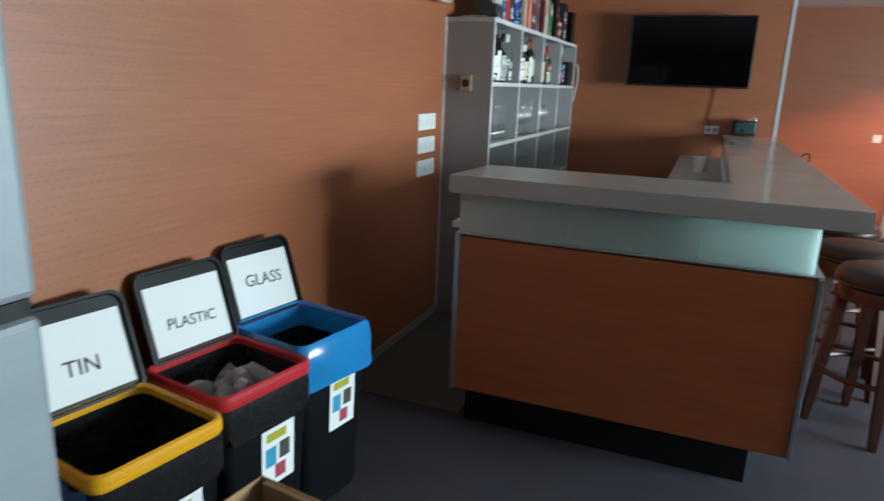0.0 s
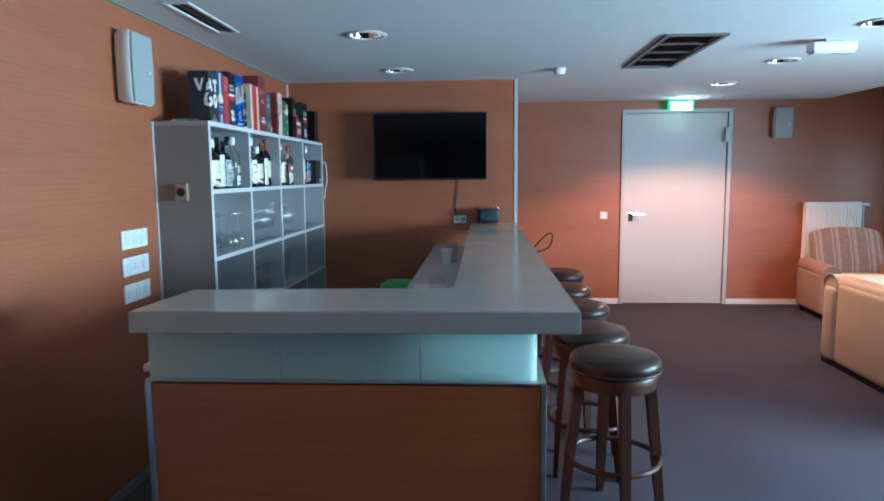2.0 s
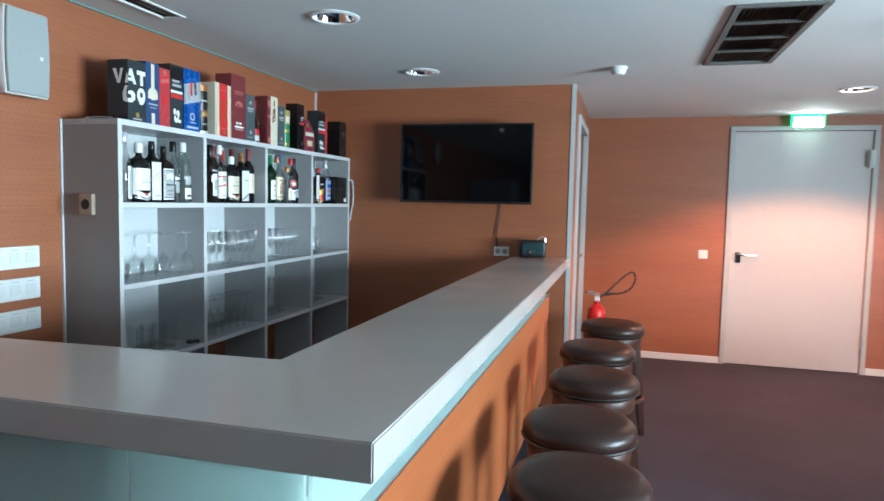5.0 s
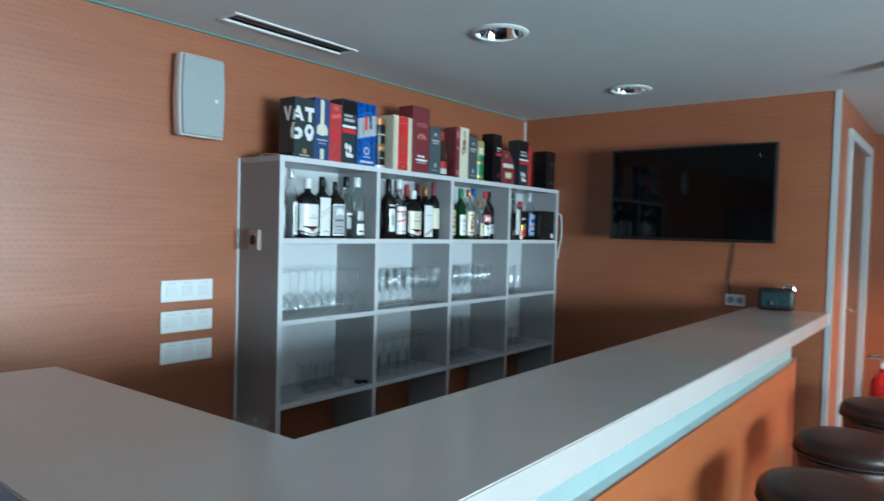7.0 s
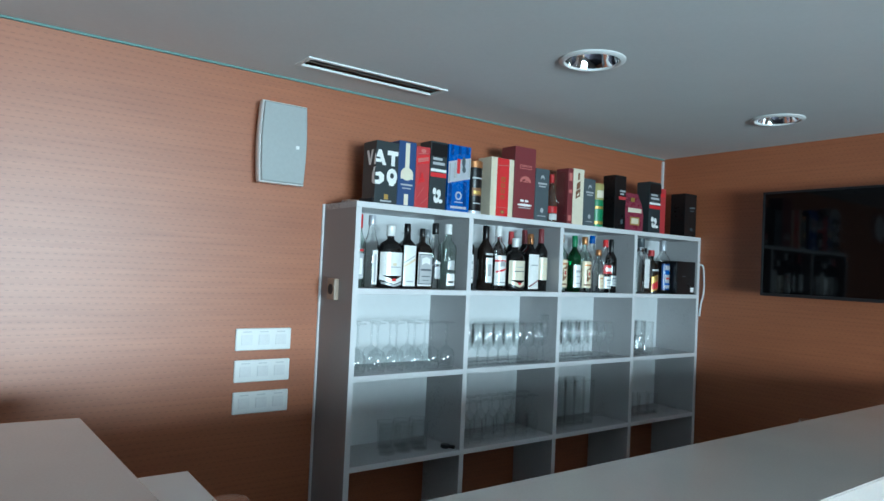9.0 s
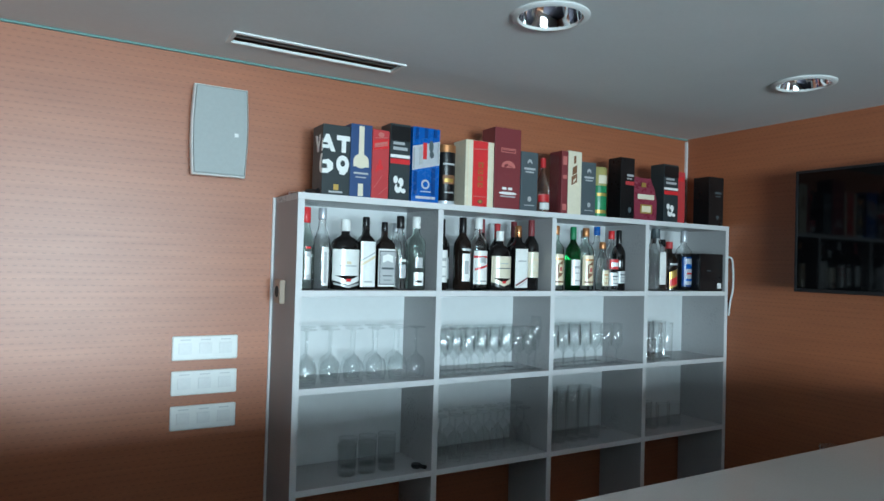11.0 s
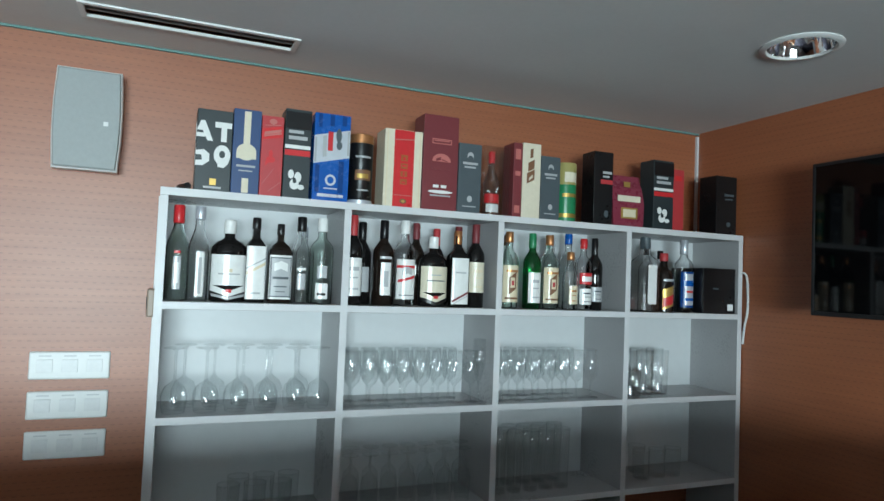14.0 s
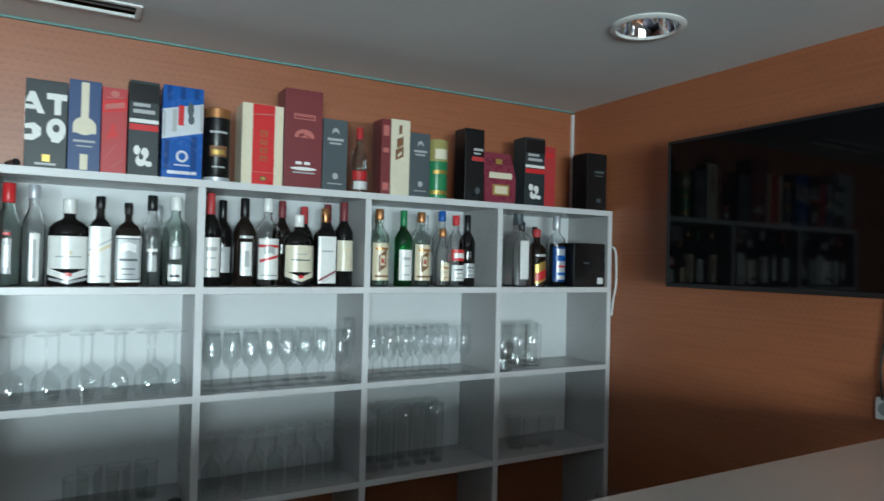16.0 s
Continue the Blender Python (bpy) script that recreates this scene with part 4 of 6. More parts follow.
def bin_(y, word, rim_colour, liner, label):
    b = thing("recycling_bin", pose(-1.417, y - 0.037, 0, 0, 0, -10), label, "recycling bin", "recycling bins along the wall")
    W, D, H = 0.168, 0.165, 0.585

    def ring(k, z, bm, w=W, d=D):
        pts = []
        for cx, cy, a0 in ((1, 1, 0), (-1, 1, 90), (-1, -1, 180), (1, -1, 270)):
            for i in range(5):
                a = radians(a0 + 22.5 * i)
                pts.append(bm.verts.new((cx * (d * k - 0.035) + 0.035 * math.cos(a), cy * (w * k - 0.035) + 0.035 * math.sin(a), z)))
        return pts

    def loft(rows, caps=(True, False)):
        bm = bmesh.new()
        rings = [ring(k, z, bm) for k, z in rows]
        for p, q in zip(rings, rings[1:]):
            for i in range(20):
                bm.faces.new((p[i], p[(i + 1) % 20], q[(i + 1) % 20], q[i]))
        if caps[0]:
            bm.faces.new(rings[0])
        if caps[1]:
            bm.faces.new(rings[-1])
        return bm

    part("body", loft([(0.80, 0.0), (0.82, 0.01), (0.97, H), (0.945, H), (0.79, 0.03)], (True, True)), M["bin_black"], b, "tapered black plastic tub", True)
    part("rim", loft([(0.965, H - 0.010), (1.0, H - 0.012), (1.018, H - 0.004), (1.018, H + 0.004), (0.998, H + 0.007), (0.998, H + 0.011), (1.016, H + 0.014), (1.008, H + 0.026), (0.97, H + 0.030), (0.93, H + 0.022), (0.93, H - 0.015)], (False, False)), rim_colour, b, "coloured plastic rim", True)
    if liner:
        bm = bmesh.new()
        rng = random.Random(7)
        rows = []
        for k, z in ((0.90, 0.40), (0.92, H + 0.012), (0.98, H + 0.036), (1.035, H + 0.022), (1.06, H - 0.03), (1.055, H - 0.075), (1.06, H - 0.12)):
            r = ring(k, z, bm)
            for j, v in enumerate(r):
                if 0.45 < z < H:
                    fold = 1 + 0.022 * math.sin(j * 2.3 + z * 14) + rng.uniform(0.0, 0.025)
                    v.co = Vector((v.co.x * fold, v.co.y * fold, v.co.z + (rng.uniform(-0.025, 0.025) if z < H - 0.1 else 0)))
            rows.append(r)
        for p, q in zip(rows, rows[1:]):
            for i in range(20):
                bm.faces.new((p[i], p[(i + 1) % 20], q[(i + 1) % 20], q[i]))
        part("liner", bm, liner, b, "glossy blue plastic bag liner", True)
    else:
        bm = bmesh.new()
        rng = random.Random(len(word))
        rows = []
        for k, z in ((0.995, H - 0.0125), (1.008, H - 0.035), (1.0, H - 0.07), (0.995, H - 0.10)):
            rows.append(ring(k, z, bm))
            for j, v in enumerate(rows[-1]):
                fold = 1 + 0.012 * math.sin(j * 2.7 + z * 20) + rng.uniform(-0.004, 0.014)
                v.co = Vector((v.co.x * fold, v.co.y * fold, v.co.z + (rng.uniform(-0.03, 0.015) if z < H - 0.09 else 0)))
        for p, q in zip(rows, rows[1:]):
            for i in range(20):
                bm.faces.new((p[i], p[(i + 1) % 20], q[(i + 1) % 20], q[i]))
        part("bag_skirt", bm, plain("black_bag_film", (0.012, 0.012, 0.013), 0.25), b, "black bag hanging out under the rim", True)
    if word == "TIN":
        bm = bmesh.new()
        rows = []
        for v in range(7):
            z = H - 0.012 - 0.024 * v
            rows.append([bm.verts.new((0.02 + 0.022 * u, -0.176 - 0.006 * math.sin(2.1 * u + 1.3 * v) - 0.002 * v, z + 0.006 * math.sin(u * 1.7))) for u in range(7)])
        for p, q in zip(rows, rows[1:]):
            for i in range(6):
                bm.faces.new((p[i], p[i + 1], q[i + 1], q[i]))
        bmesh.ops.solidify(bm, geom=bm.faces[:], thickness=0.002)
        part("bag_corner", bm, plain("blue_bag_film", (0.01, 0.21, 0.50), 0.16), b, "blue plastic bag corner under the rim", True)
    # black bag folded under the rim and rubbish inside
    if word == "PLASTIC":
        rng = random.Random(3)
        for _ in range(9):
            bm = bmesh.new()
            m = pose(rng.uniform(-0.09, 0.09), rng.uniform(-0.1, 0.1), 0.50 + rng.uniform(0, 0.05), rng.uniform(0, 180), rng.uniform(0, 180), 0)
            bmesh.ops.create_icosphere(bm, subdivisions=2, radius=rng.uniform(0.03, 0.05), matrix=m @ Matrix.Diagonal((1, 0.7, 1.2, 1)))
            for v in bm.verts:
                v.co += Vector((noise.noise(v.co * 40), noise.noise(v.co * 45 + Vector((5, 0, 0))), noise.noise(v.co * 42 + Vector((0, 9, 0))))) * 0.015
            part("rubbish", bm, tint_glass("crumpled_clear_plastic", (0.6, 0.6, 0.58), 0.25, 0.5), b, "crumpled plastic rubbish")
    part("bag_lining", loft([(0.93, H + 0.004), (0.90, H - 0.10), (0.86, 0.35), (0.84, 0.33)], (False, True)), plain("black_bag_film", (0.012, 0.012, 0.013), 0.25), b, "black bag lining", True)
    # lid, hinged at the back and leaning to the wall
    tilt = pose(-0.150, 0.018, H + 0.022, 0, -18, 0)
    bm = bmesh.new()
    outline = []
    w, h = 0.152, 0.264
    for cx, cz, a0, rr in ((w, h, 0, 0.032), (-w, h, 90, 0.032), (-w, 0.0, 180, 0.012), (w, 0.0, 270, 0.012)):
        for i in range(5):
            a = radians(a0 + 22.5 * i)
            outline.append((math.copysign(abs(cx) - rr, cx) + rr * math.cos(a), (cz - rr if cz else cz + rr) + rr * math.sin(a)))
    def lay(x, k):
        return [bm.verts.new((x, yy * k, 0.132 + (zz - 0.132) * k + (0.012 * (1 - (yy / w) ** 2) if zz > 0.14 else 0))) for yy, zz in outline]
    a, c, d, e = lay(-0.028, 0.93), lay(-0.014, 1.0), lay(0.0, 1.0), lay(0.0, 0.94)
    f = lay(-0.010, 0.92)
    for p, q in ((a, c), (c, d), (d, e), (e, f)):
        for i in range(20):
            bm.faces.new((p[i], p[(i + 1) % 20], q[(i + 1) % 20], q[i]))
    bm.faces.new(a)
    bm.faces.new(f)
    bmesh.ops.transform(bm, matrix=tilt, verts=bm.verts)
    lid = part("lid", bm, M["bin_black"], b, "open black lid leaning to the wall", True)
    bm = box(-0.009, -0.0075, -0.129, 0.131, 0.020, 0.222)
    bmesh.ops.transform(bm, matrix=tilt, verts=bm.verts)
    part("paper_sign", bm, M["paper"], lid, "white paper sign")
    words(word, 0.058 if word != "PLASTIC" else 0.046, tilt @ Matrix.Translation((-0.0070, 0.005, 0.130 if word == "GLASS" else 0.098)) @ UP_EAST @ Matrix.Rotation(radians(-3), 4, "Z"), M["ink"], lid)
    # picture sticker on the front
    x = D * 0.90 + 0.004
    lean = pose(x - 0.0030, 0.030, 0.27, 0, 2.2, 0)
    sticker = [("sticker", (0, 0.0015, -0.062, 0.062, 0.0, 0.185), M["paper"])]
    sticker += [("print", (0.0015, 0.0024, -0.045, 0.030, 0.145, 0.172), plain("olive_print", (0.42, 0.40, 0.04), 0.6))]
    sticker += [("print", (0.0015, 0.0024, -0.048, -0.008, 0.065, 0.125), plain("blue_print", (0.03, 0.30, 0.50), 0.6))]
    sticker += [("print", (0.0015, 0.0024, 0.004, 0.044, 0.075, 0.130), plain("dark_print", (0.06, 0.06, 0.05), 0.6))]
    sticker += [("print", (0.0015, 0.0024, -0.012, 0.028, 0.018, 0.062), plain("crimson_print", (0.40, 0.05, 0.09), 0.6))]
    for name, dims, mat in sticker:
        bm = box(*dims)
        bmesh.ops.transform(bm, matrix=lean, verts=bm.verts)
        part(name, bm, mat, b)


bin_(3.975, "GLASS", plain("blue_plastic", (0.02, 0.10, 0.42), 0.35), plain("blue_bag_film", (0.01, 0.21, 0.50), 0.16), "open black recycling bin with blue bag and GLASS sign")
bin_(3.615, "PLASTIC", plain("red_plastic", (0.52, 0.025, 0.035), 0.35), None, "open black recycling bin with red rim and PLASTIC sign")
bin_(3.235, "TIN", plain("yellow_plastic", (0.80, 0.37, 0.015), 0.35), None, "open black recycling bin with yellow rim and TIN sign")

fr = thing("fridge", pose(-1.345, 2.418, 0), "tall silver fridge-freezer against the panelled wall", "fridge")
part("body", box(-0.32, 0.27, -0.32, 0.32, 0.03, 1.80, 0.008), M["steel"], fr)
part("freezer_door", box(0.275, 0.345, -0.322, 0.322, 0.05, 1.105, 0.012), M["steel"], fr)
part("fridge_door", box(0.275, 0.345, -0.322, 0.322, 1.130, 1.80, 0.012), M["steel"], fr)
part("grip_strip", box(0.285, 0.335, -0.315, 0.315, 1.106, 1.129), M["black"], fr, "dark grip recess")
for x in (-0.25, 0.25):
    for y in (-0.27, 0.27):
        part("foot", lathe([(0, 0), (0.025, 0), (0.025, 0.03), (0, 0.03)], 12, at=(x, y, 0)), M["black"], fr)

cb = thing("cardboard_box", pose(-1.085, 3.215, 0, 0, 0, -8), "open brown cardboard box on the carpet", "cardboard box")
part("base", box(-0.14, 0.14, -0.19, 0.19, 0.0, 0.005), M["card"], cb)
for dims in ((-0.145, -0.140, -0.195, 0.195, 0.0, 0.40), (0.140, 0.145, -0.195, 0.195, 0.0, 0.40), (-0.140, 0.140, -0.195, -0.190, 0.0, 0.40), (-0.140, 0.140, 0.190, 0.195, 0.0, 0.40)):
    part("wall", box(*dims), M["card"], cb)
part("rim_fold", box(0.120, 0.1395, -0.19, 0.19, 0.37, 0.398), M["card"], cb)
part("rim_fold", box(-0.12, 0.12, 0.172, 0.1895, 0.37, 0.398), M["card"], cb)


# ---- cartons on top of the shelf unit ----
TOP_Z = TOPS[0]
P = {
    "ivory": plain("ivory_card", (0.76, 0.69, 0.54), 0.22), "white": plain("white_print", (0.84, 0.84, 0.82), 0.18), "charcoal": plain("charcoal_card", (0.026, 0.036, 0.040), 0.40),
    "navy": plain("navy_card", (0.025, 0.065, 0.18), 0.40), "red": plain("red_card", (0.50, 0.045, 0.05), 0.40), "black": plain("black_card", (0.006, 0.006, 0.007), 0.3),
    "blue": plain("bright_blue_card", (0.001, 0.095, 0.40), 0.25), "silver": plain("silver_card", (0.60, 0.63, 0.68), 0.3, 0.4), "maroon": plain("maroon_card", (0.20, 0.034, 0.040), 0.42),
    "scarlet": plain("scarlet_ribbon", (0.66, 0.03, 0.035), 0.3), "slate": plain("slate_card", (0.075, 0.096, 0.108), 0.40), "gold": plain("gold_print", (0.55, 0.36, 0.10), 0.35, 0.6),
    "green": plain("green_card", (0.015, 0.22, 0.09), 0.3), "pink": plain("rose_print", (0.55, 0.16, 0.14), 0.45), "tan": plain("tan_print", (0.78, 0.67, 0.48), 0.2), "copper": plain("copper_foil", (0.55, 0.24, 0.10), 0.3, 0.7),
    "plum": plain("plum_foil_bag", (0.24, 0.035, 0.06), 0.28), "grey": plain("grey_label", (0.46, 0.47, 0.48), 0.2), "brown": plain("brown_print", (0.22, 0.10, 0.05), 0.45), "cobalt": plain("deep_blue_stripe", (0.001, 0.050, 0.22), 0.25), "rust": plain("dull_gold_red_print", (0.42, 0.10, 0.03), 0.4),
}


def carton(y0, y1, h, mat, label, prints=(), depth=0.088, front=-1.432, name="bottle_carton", turn=0.0, edge=None):
    """prints: (y from, z from, y to, z to) as shares of the front, material, and r for a round one."""
    w = y1 - y0
    c = thing(name, pose(front - depth / 2, (y0 + y1) / 2, TOP_Z, 0, 0, turn), label, "carton", "cartons on the shelf unit")
    part("box", box(-depth / 2, depth / 2, -w / 2, w / 2, 0, h, 0.0015), mat, c)
    part("lid_flap", box(-depth / 2 + 0.002, depth / 2 - 0.002, -w / 2 + 0.002, w / 2 - 0.002, h, h + 0.0012), edge or mat, c)
    for k, (u0, v0, u1, v1, pm, *shape) in enumerate(prints):
        x = depth / 2 + 0.0004 + 0.0003 * k
        if shape and shape[0] == "r":
            ry, rz = (u1 - u0) * w / 2, (v1 - v0) * h / 2
            bm = lathe([(0, -0.0004), (1, -0.0004), (1, 0.0004), (0, 0.0004)], 20)
            ob = part("print", bm, pm, c)
            ob.matrix_basis = Matrix.Translation((x, (u0 + u1 - 1) * w / 2, (v0 + v1) * h / 2)) @ UP_EAST @ Matrix.Diagonal((ry, rz, 1, 1))
        elif shape and shape[0] == "d":
            bm = bmesh.new()
            pts = [(u0, v0), (u1, v0 + shape[1]), (u1, v1 + shape[1]), (u0, v1)]
            lo = [bm.verts.new((x - 0.0004, (u - 0.5) * w, v * h)) for u, v in pts]
            hi = [bm.verts.new((x + 0.0002, (u - 0.5) * w, v * h)) for u, v in pts]
            bm.faces.new(lo)
            bm.faces.new(hi)
            for i in range(4):
                bm.faces.new((lo[i], lo[(i + 1) % 4], hi[(i + 1) % 4], hi[i]))
            part("print", bm, pm, c)
        else:
            part("print", box(x - 0.0004, x + 0.0002, (u0 - 0.5) * w, (u1 - 0.5) * w, v0 * h, v1 * h), pm, c)
    return c


W_, G_, K_ = P["white"], P["gold"], P["black"]
big = carton(5.940, 6.048, 0.262, P["charcoal"], "charcoal gift carton with large white block printing", [
    (0.50, 0.33, 0.97, 0.58, W_, "r"), (0.65, 0.42, 0.82, 0.51, P["charcoal"], "r"), (0.42, 0.08, 0.60, 0.16, G_), (0.25, 0.04, 0.75, 0.065, P["grey"])], depth=0.108)


def stroke(face, pts):
    """A white bar on the big carton: face 0 the front, 1 the south side; corners as shares of that face."""
    bm = bmesh.new()
    rows = []
    for lift in (0.0002, 0.0010):
        if face == 0:
            rows.append([bm.verts.new((0.054 + lift, (u - 0.5) * 0.108, v * 0.262)) for u, v in pts])
        else:
            rows.append([bm.verts.new(((u - 0.5) * 0.108, -0.054 - lift, v * 0.262)) for u, v in pts])
    n = len(pts)
    for i in range(n):
        bm.faces.new((rows[0][i], rows[0][(i + 1) % n], rows[1][(i + 1) % n], rows[1][i]))
    bm.faces.new(rows[0])
    bm.faces.new(rows[1])
    part("print", bm, W_, big)


# block shapes: a peak and a post with bar above, two rings below, wrapping round the corner
stroke(0, ((0.0, 0.74), (0.10, 0.86), (0.22, 0.86), (0.46, 0.62), (0.30, 0.62), (0.16, 0.74)))
stroke(0, ((0.0, 0.66), (0.22, 0.66), (0.24, 0.71), (0.0, 0.71)))
stroke(0, ((0.50, 0.79), (0.98, 0.79), (0.98, 0.86), (0.50, 0.86)))
stroke(0, ((0.68, 0.62), (0.84, 0.62), (0.84, 0.79), (0.68, 0.79)))
stroke(0, ((0.80, 0.30), (0.92, 0.36), (0.97, 0.45), (0.84, 0.45), (0.62, 0.37), (0.62, 0.31)))
stroke(0, ((0.0, 0.31), (0.20, 0.31), (0.38, 0.37), (0.38, 0.46), (0.22, 0.51), (0.0, 0.49), (0.0, 0.44), (0.16, 0.44), (0.18, 0.38), (0.0, 0.37)))
stroke(1, ((0.28, 0.86), (0.44, 0.86), (0.56, 0.70), (0.66, 0.86), (0.78, 0.86), (0.62, 0.62), (0.50, 0.62)))
stroke(1, ((0.86, 0.62), (1.0, 0.62), (1.0, 0.72), (0.95, 0.80)))
stroke(1, ((0.76, 0.34), (0.90, 0.31), (1.0, 0.31), (1.0, 0.37), (0.92, 0.39), (0.92, 0.50), (1.0, 0.58), (0.86, 0.58), (0.74, 0.46)))
carton(6.050, 6.137, 0.277, P["navy"], "navy blue carton picturing a pale bottle", [(0.38, 0.58, 0.62, 0.98, P["ivory"]), (0.14, 0.40, 0.86, 0.60, P["ivory"], "r"), (0.14, 0.42, 0.86, 0.50, P["ivory"]), (0.38, 0.02, 0.62, 0.19, P["ivory"]), (0.16, 0.32, 0.84, 0.345, P["grey"]), (0.25, 0.27, 0.75, 0.285, P["grey"])])
carton(6.139, 6.210, 0.266, P["red"], "red carton with slanted lighter band", [(0.02, 0.70, 0.98, 0.84, P["scarlet"], "d", 0.05), (0.12, 0.76, 0.88, 0.80, P["pink"], "d", 0.05), (0.32, 0.90, 0.68, 0.97, P["pink"], "r"), (0.24, 0.42, 0.66, 0.50, P["scarlet"], "r"), (0.36, 0.48, 0.54, 0.58, P["scarlet"], "r"), (0.20, 0.37, 0.36, 0.43, P["scarlet"], "d", 0.05), (0.10, 0.14, 0.60, 0.150, P["pink"], "d", 0.20), (0.40, 0.06, 0.92, 0.068, P["pink"], "d", 0.12), (0.14, 0.875, 0.86, 0.885, P["pink"], "d", 0.02), (0.10, 0.735, 0.90, 0.755, P["pink"], "d", 0.05)])
def black_red(y0, y1, h):
    return carton(y0, y1, h, P["charcoal"], "black carton with red band and white emblem", [(0.02, 0.52, 0.98, 0.545, P["scarlet"]), (0.02, 0.56, 0.98, 0.60, W_), (0.02, 0.48, 0.98, 0.52, P["scarlet"]), (0.14, 0.66, 0.85, 0.70, P["grey"]), (0.14, 0.73, 0.7, 0.765, P["grey"]),
                   (0.25, 0.10, 0.60, 0.22, W_, "r"), (0.42, 0.18, 0.68, 0.30, W_, "r"), (0.18, 0.22, 0.40, 0.32, W_, "r"), (0.56, 0.10, 0.80, 0.16, W_, "r"), (0.36, 0.17, 0.50, 0.23, P["charcoal"], "r"), (0.02, 0.78, 0.98, 0.97, K_)])
black_red(6.214, 6.302, 0.300)
carton(6.312, 6.436, 0.300, P["blue"], "bright blue carton with silver slanted band", [(0.0, 0.42, 1.0, 0.74, P["silver"], "d", 0.10), (0.38, 0.58, 0.52, 0.80, P["scarlet"]), (0.60, 0.68, 0.76, 0.84, P["slate"], "r"), (0.62, 0.60, 0.78, 0.70, P["slate"], "r"), (0.34, 0.18, 0.64, 0.31, P["silver"], "r"), (0.40, 0.205, 0.58, 0.285, P["blue"], "r"), (0.14, 0.05, 0.86, 0.085, P["silver"]), (0.10, 0.84, 0.20, 0.995, P["cobalt"]), (0.42, 0.86, 0.54, 0.995, P["cobalt"]), (0.76, 0.88, 0.88, 0.995, P["cobalt"]), (0.06, 0.10, 0.17, 0.41, P["cobalt"]), (0.70, 0.10, 0.84, 0.47, P["cobalt"]), (0.02, 0.44, 0.07, 0.72, P["grey"]), (0.92, 0.54, 0.98, 0.82, P["grey"]), (0.30, 0.14, 0.68, 0.155, P["silver"]), (0.24, 0.50, 0.34, 0.74, P["grey"], "d", 0.01)])
tin = thing("round_tin", pose(-1.478, 6.489, TOP_Z), "black cylindrical tin with gold emblem and copper lid", "tin", "cartons on the shelf unit")
part("can", lathe([(0, 0.016), (0.041, 0.016), (0.043, 0.02), (0.043, 0.216), (0, 0.216)], 28), P["black"], tin, smooth=True)
part("lid", lathe([(0, 0.2165), (0.044, 0.2165), (0.044, 0.246), (0.040, 0.249), (0, 0.249)], 28), P["copper"], tin, "copper-coloured lid", True)
part("foot_band", lathe([(0, 0), (0.044, 0), (0.044, 0.016), (0, 0.016)], 28), P["silver"], tin, smooth=True)
part("print", lathe([(0.0433, 0.085), (0.0433, 0.122)], 12, arc=(-40, 40)), P["brown"], tin, "gold emblem")
part("print", lathe([(0.0433, 0.164), (0.0433, 0.171)], 12, arc=(-40, 40)), P["grey"], tin)
part("print", lathe([(0.0433, 0.048), (0.0433, 0.053)], 12, arc=(-30, 30)), P["grey"], tin)
part("print", lathe([(0.0436, 0.092), (0.0436, 0.108)], 12, arc=(-30, 26)), P["gold"], tin, "gold emblem")
carton(6.562, 6.704, 0.278, P["ivory"], "cream carton with wide red ribbon print", [(0.25, 0.0, 0.78, 1.0, P["scarlet"]), (0.25, 0.155, 0.78, 0.165, P["pink"]), (0.43, 0.30, 0.61, 0.37, P["rust"]), (0.47, 0.315, 0.57, 0.335, P["scarlet"]), (0.43, 0.40, 0.61, 0.47, P["rust"]), (0.50, 0.41, 0.54, 0.46, P["scarlet"]), (0.43, 0.50, 0.61, 0.57, P["rust"]), (0.46, 0.53, 0.58, 0.55, P["scarlet"]), (0.43, 0.60, 0.61, 0.68, P["rust"]), (0.49, 0.61, 0.55, 0.65, P["scarlet"]), (0.43, 0.05, 0.61, 0.115, P["brown"], "r"), (0.47, 0.065, 0.57, 0.10, P["gold"], "r"), (0.26, 0.86, 0.77, 0.875, P["pink"], "d", 0.02), (0.05, 0.0, 0.08, 1.0, P["tan"]), (0.92, 0.0, 0.95, 1.0, P["tan"])], depth=0.10)
carton(6.708, 6.846, 0.350, P["maroon"], "tall maroon carton with pink emblem", [(0.24, 0.70, 0.80, 0.755, P["pink"]), (0.27, 0.71, 0.77, 0.745, P["maroon"]), (0.30, 0.73, 0.74, 0.74, P["pink"]), (0.26, 0.45, 0.78, 0.60, P["pink"], "r"), (0.24, 0.43, 0.80, 0.515, P["maroon"]), (0.36, 0.515, 0.50, 0.545, P["maroon"], "d", 0.02), (0.52, 0.535, 0.68, 0.545, P["maroon"], "d", -0.02), (0.30, 0.24, 0.46, 0.27, W_), (0.52, 0.24, 0.68, 0.27, W_), (0.16, 0.18, 0.86, 0.215, W_, "r"), (0.22, 0.15, 0.80, 0.165, P["grey"])], depth=0.10)
def slate_box(y0, y1, h):
    return carton(y0, y1, h, P["slate"], "slate grey carton with pale lettering bars", [(0.18, 0.70, 0.84, 0.735, P["grey"]), (0.25, 0.65, 0.75, 0.675, P["grey"]), (0.36, 0.76, 0.64, 0.88, P["grey"], "r"), (0.38, 0.74, 0.62, 0.83, P["slate"], "r"), (0.40, 0.16, 0.62, 0.25, P["grey"], "r"), (0.2, 0.09, 0.8, 0.105, P["grey"])])
slate_box(6.850, 6.943, 0.260)
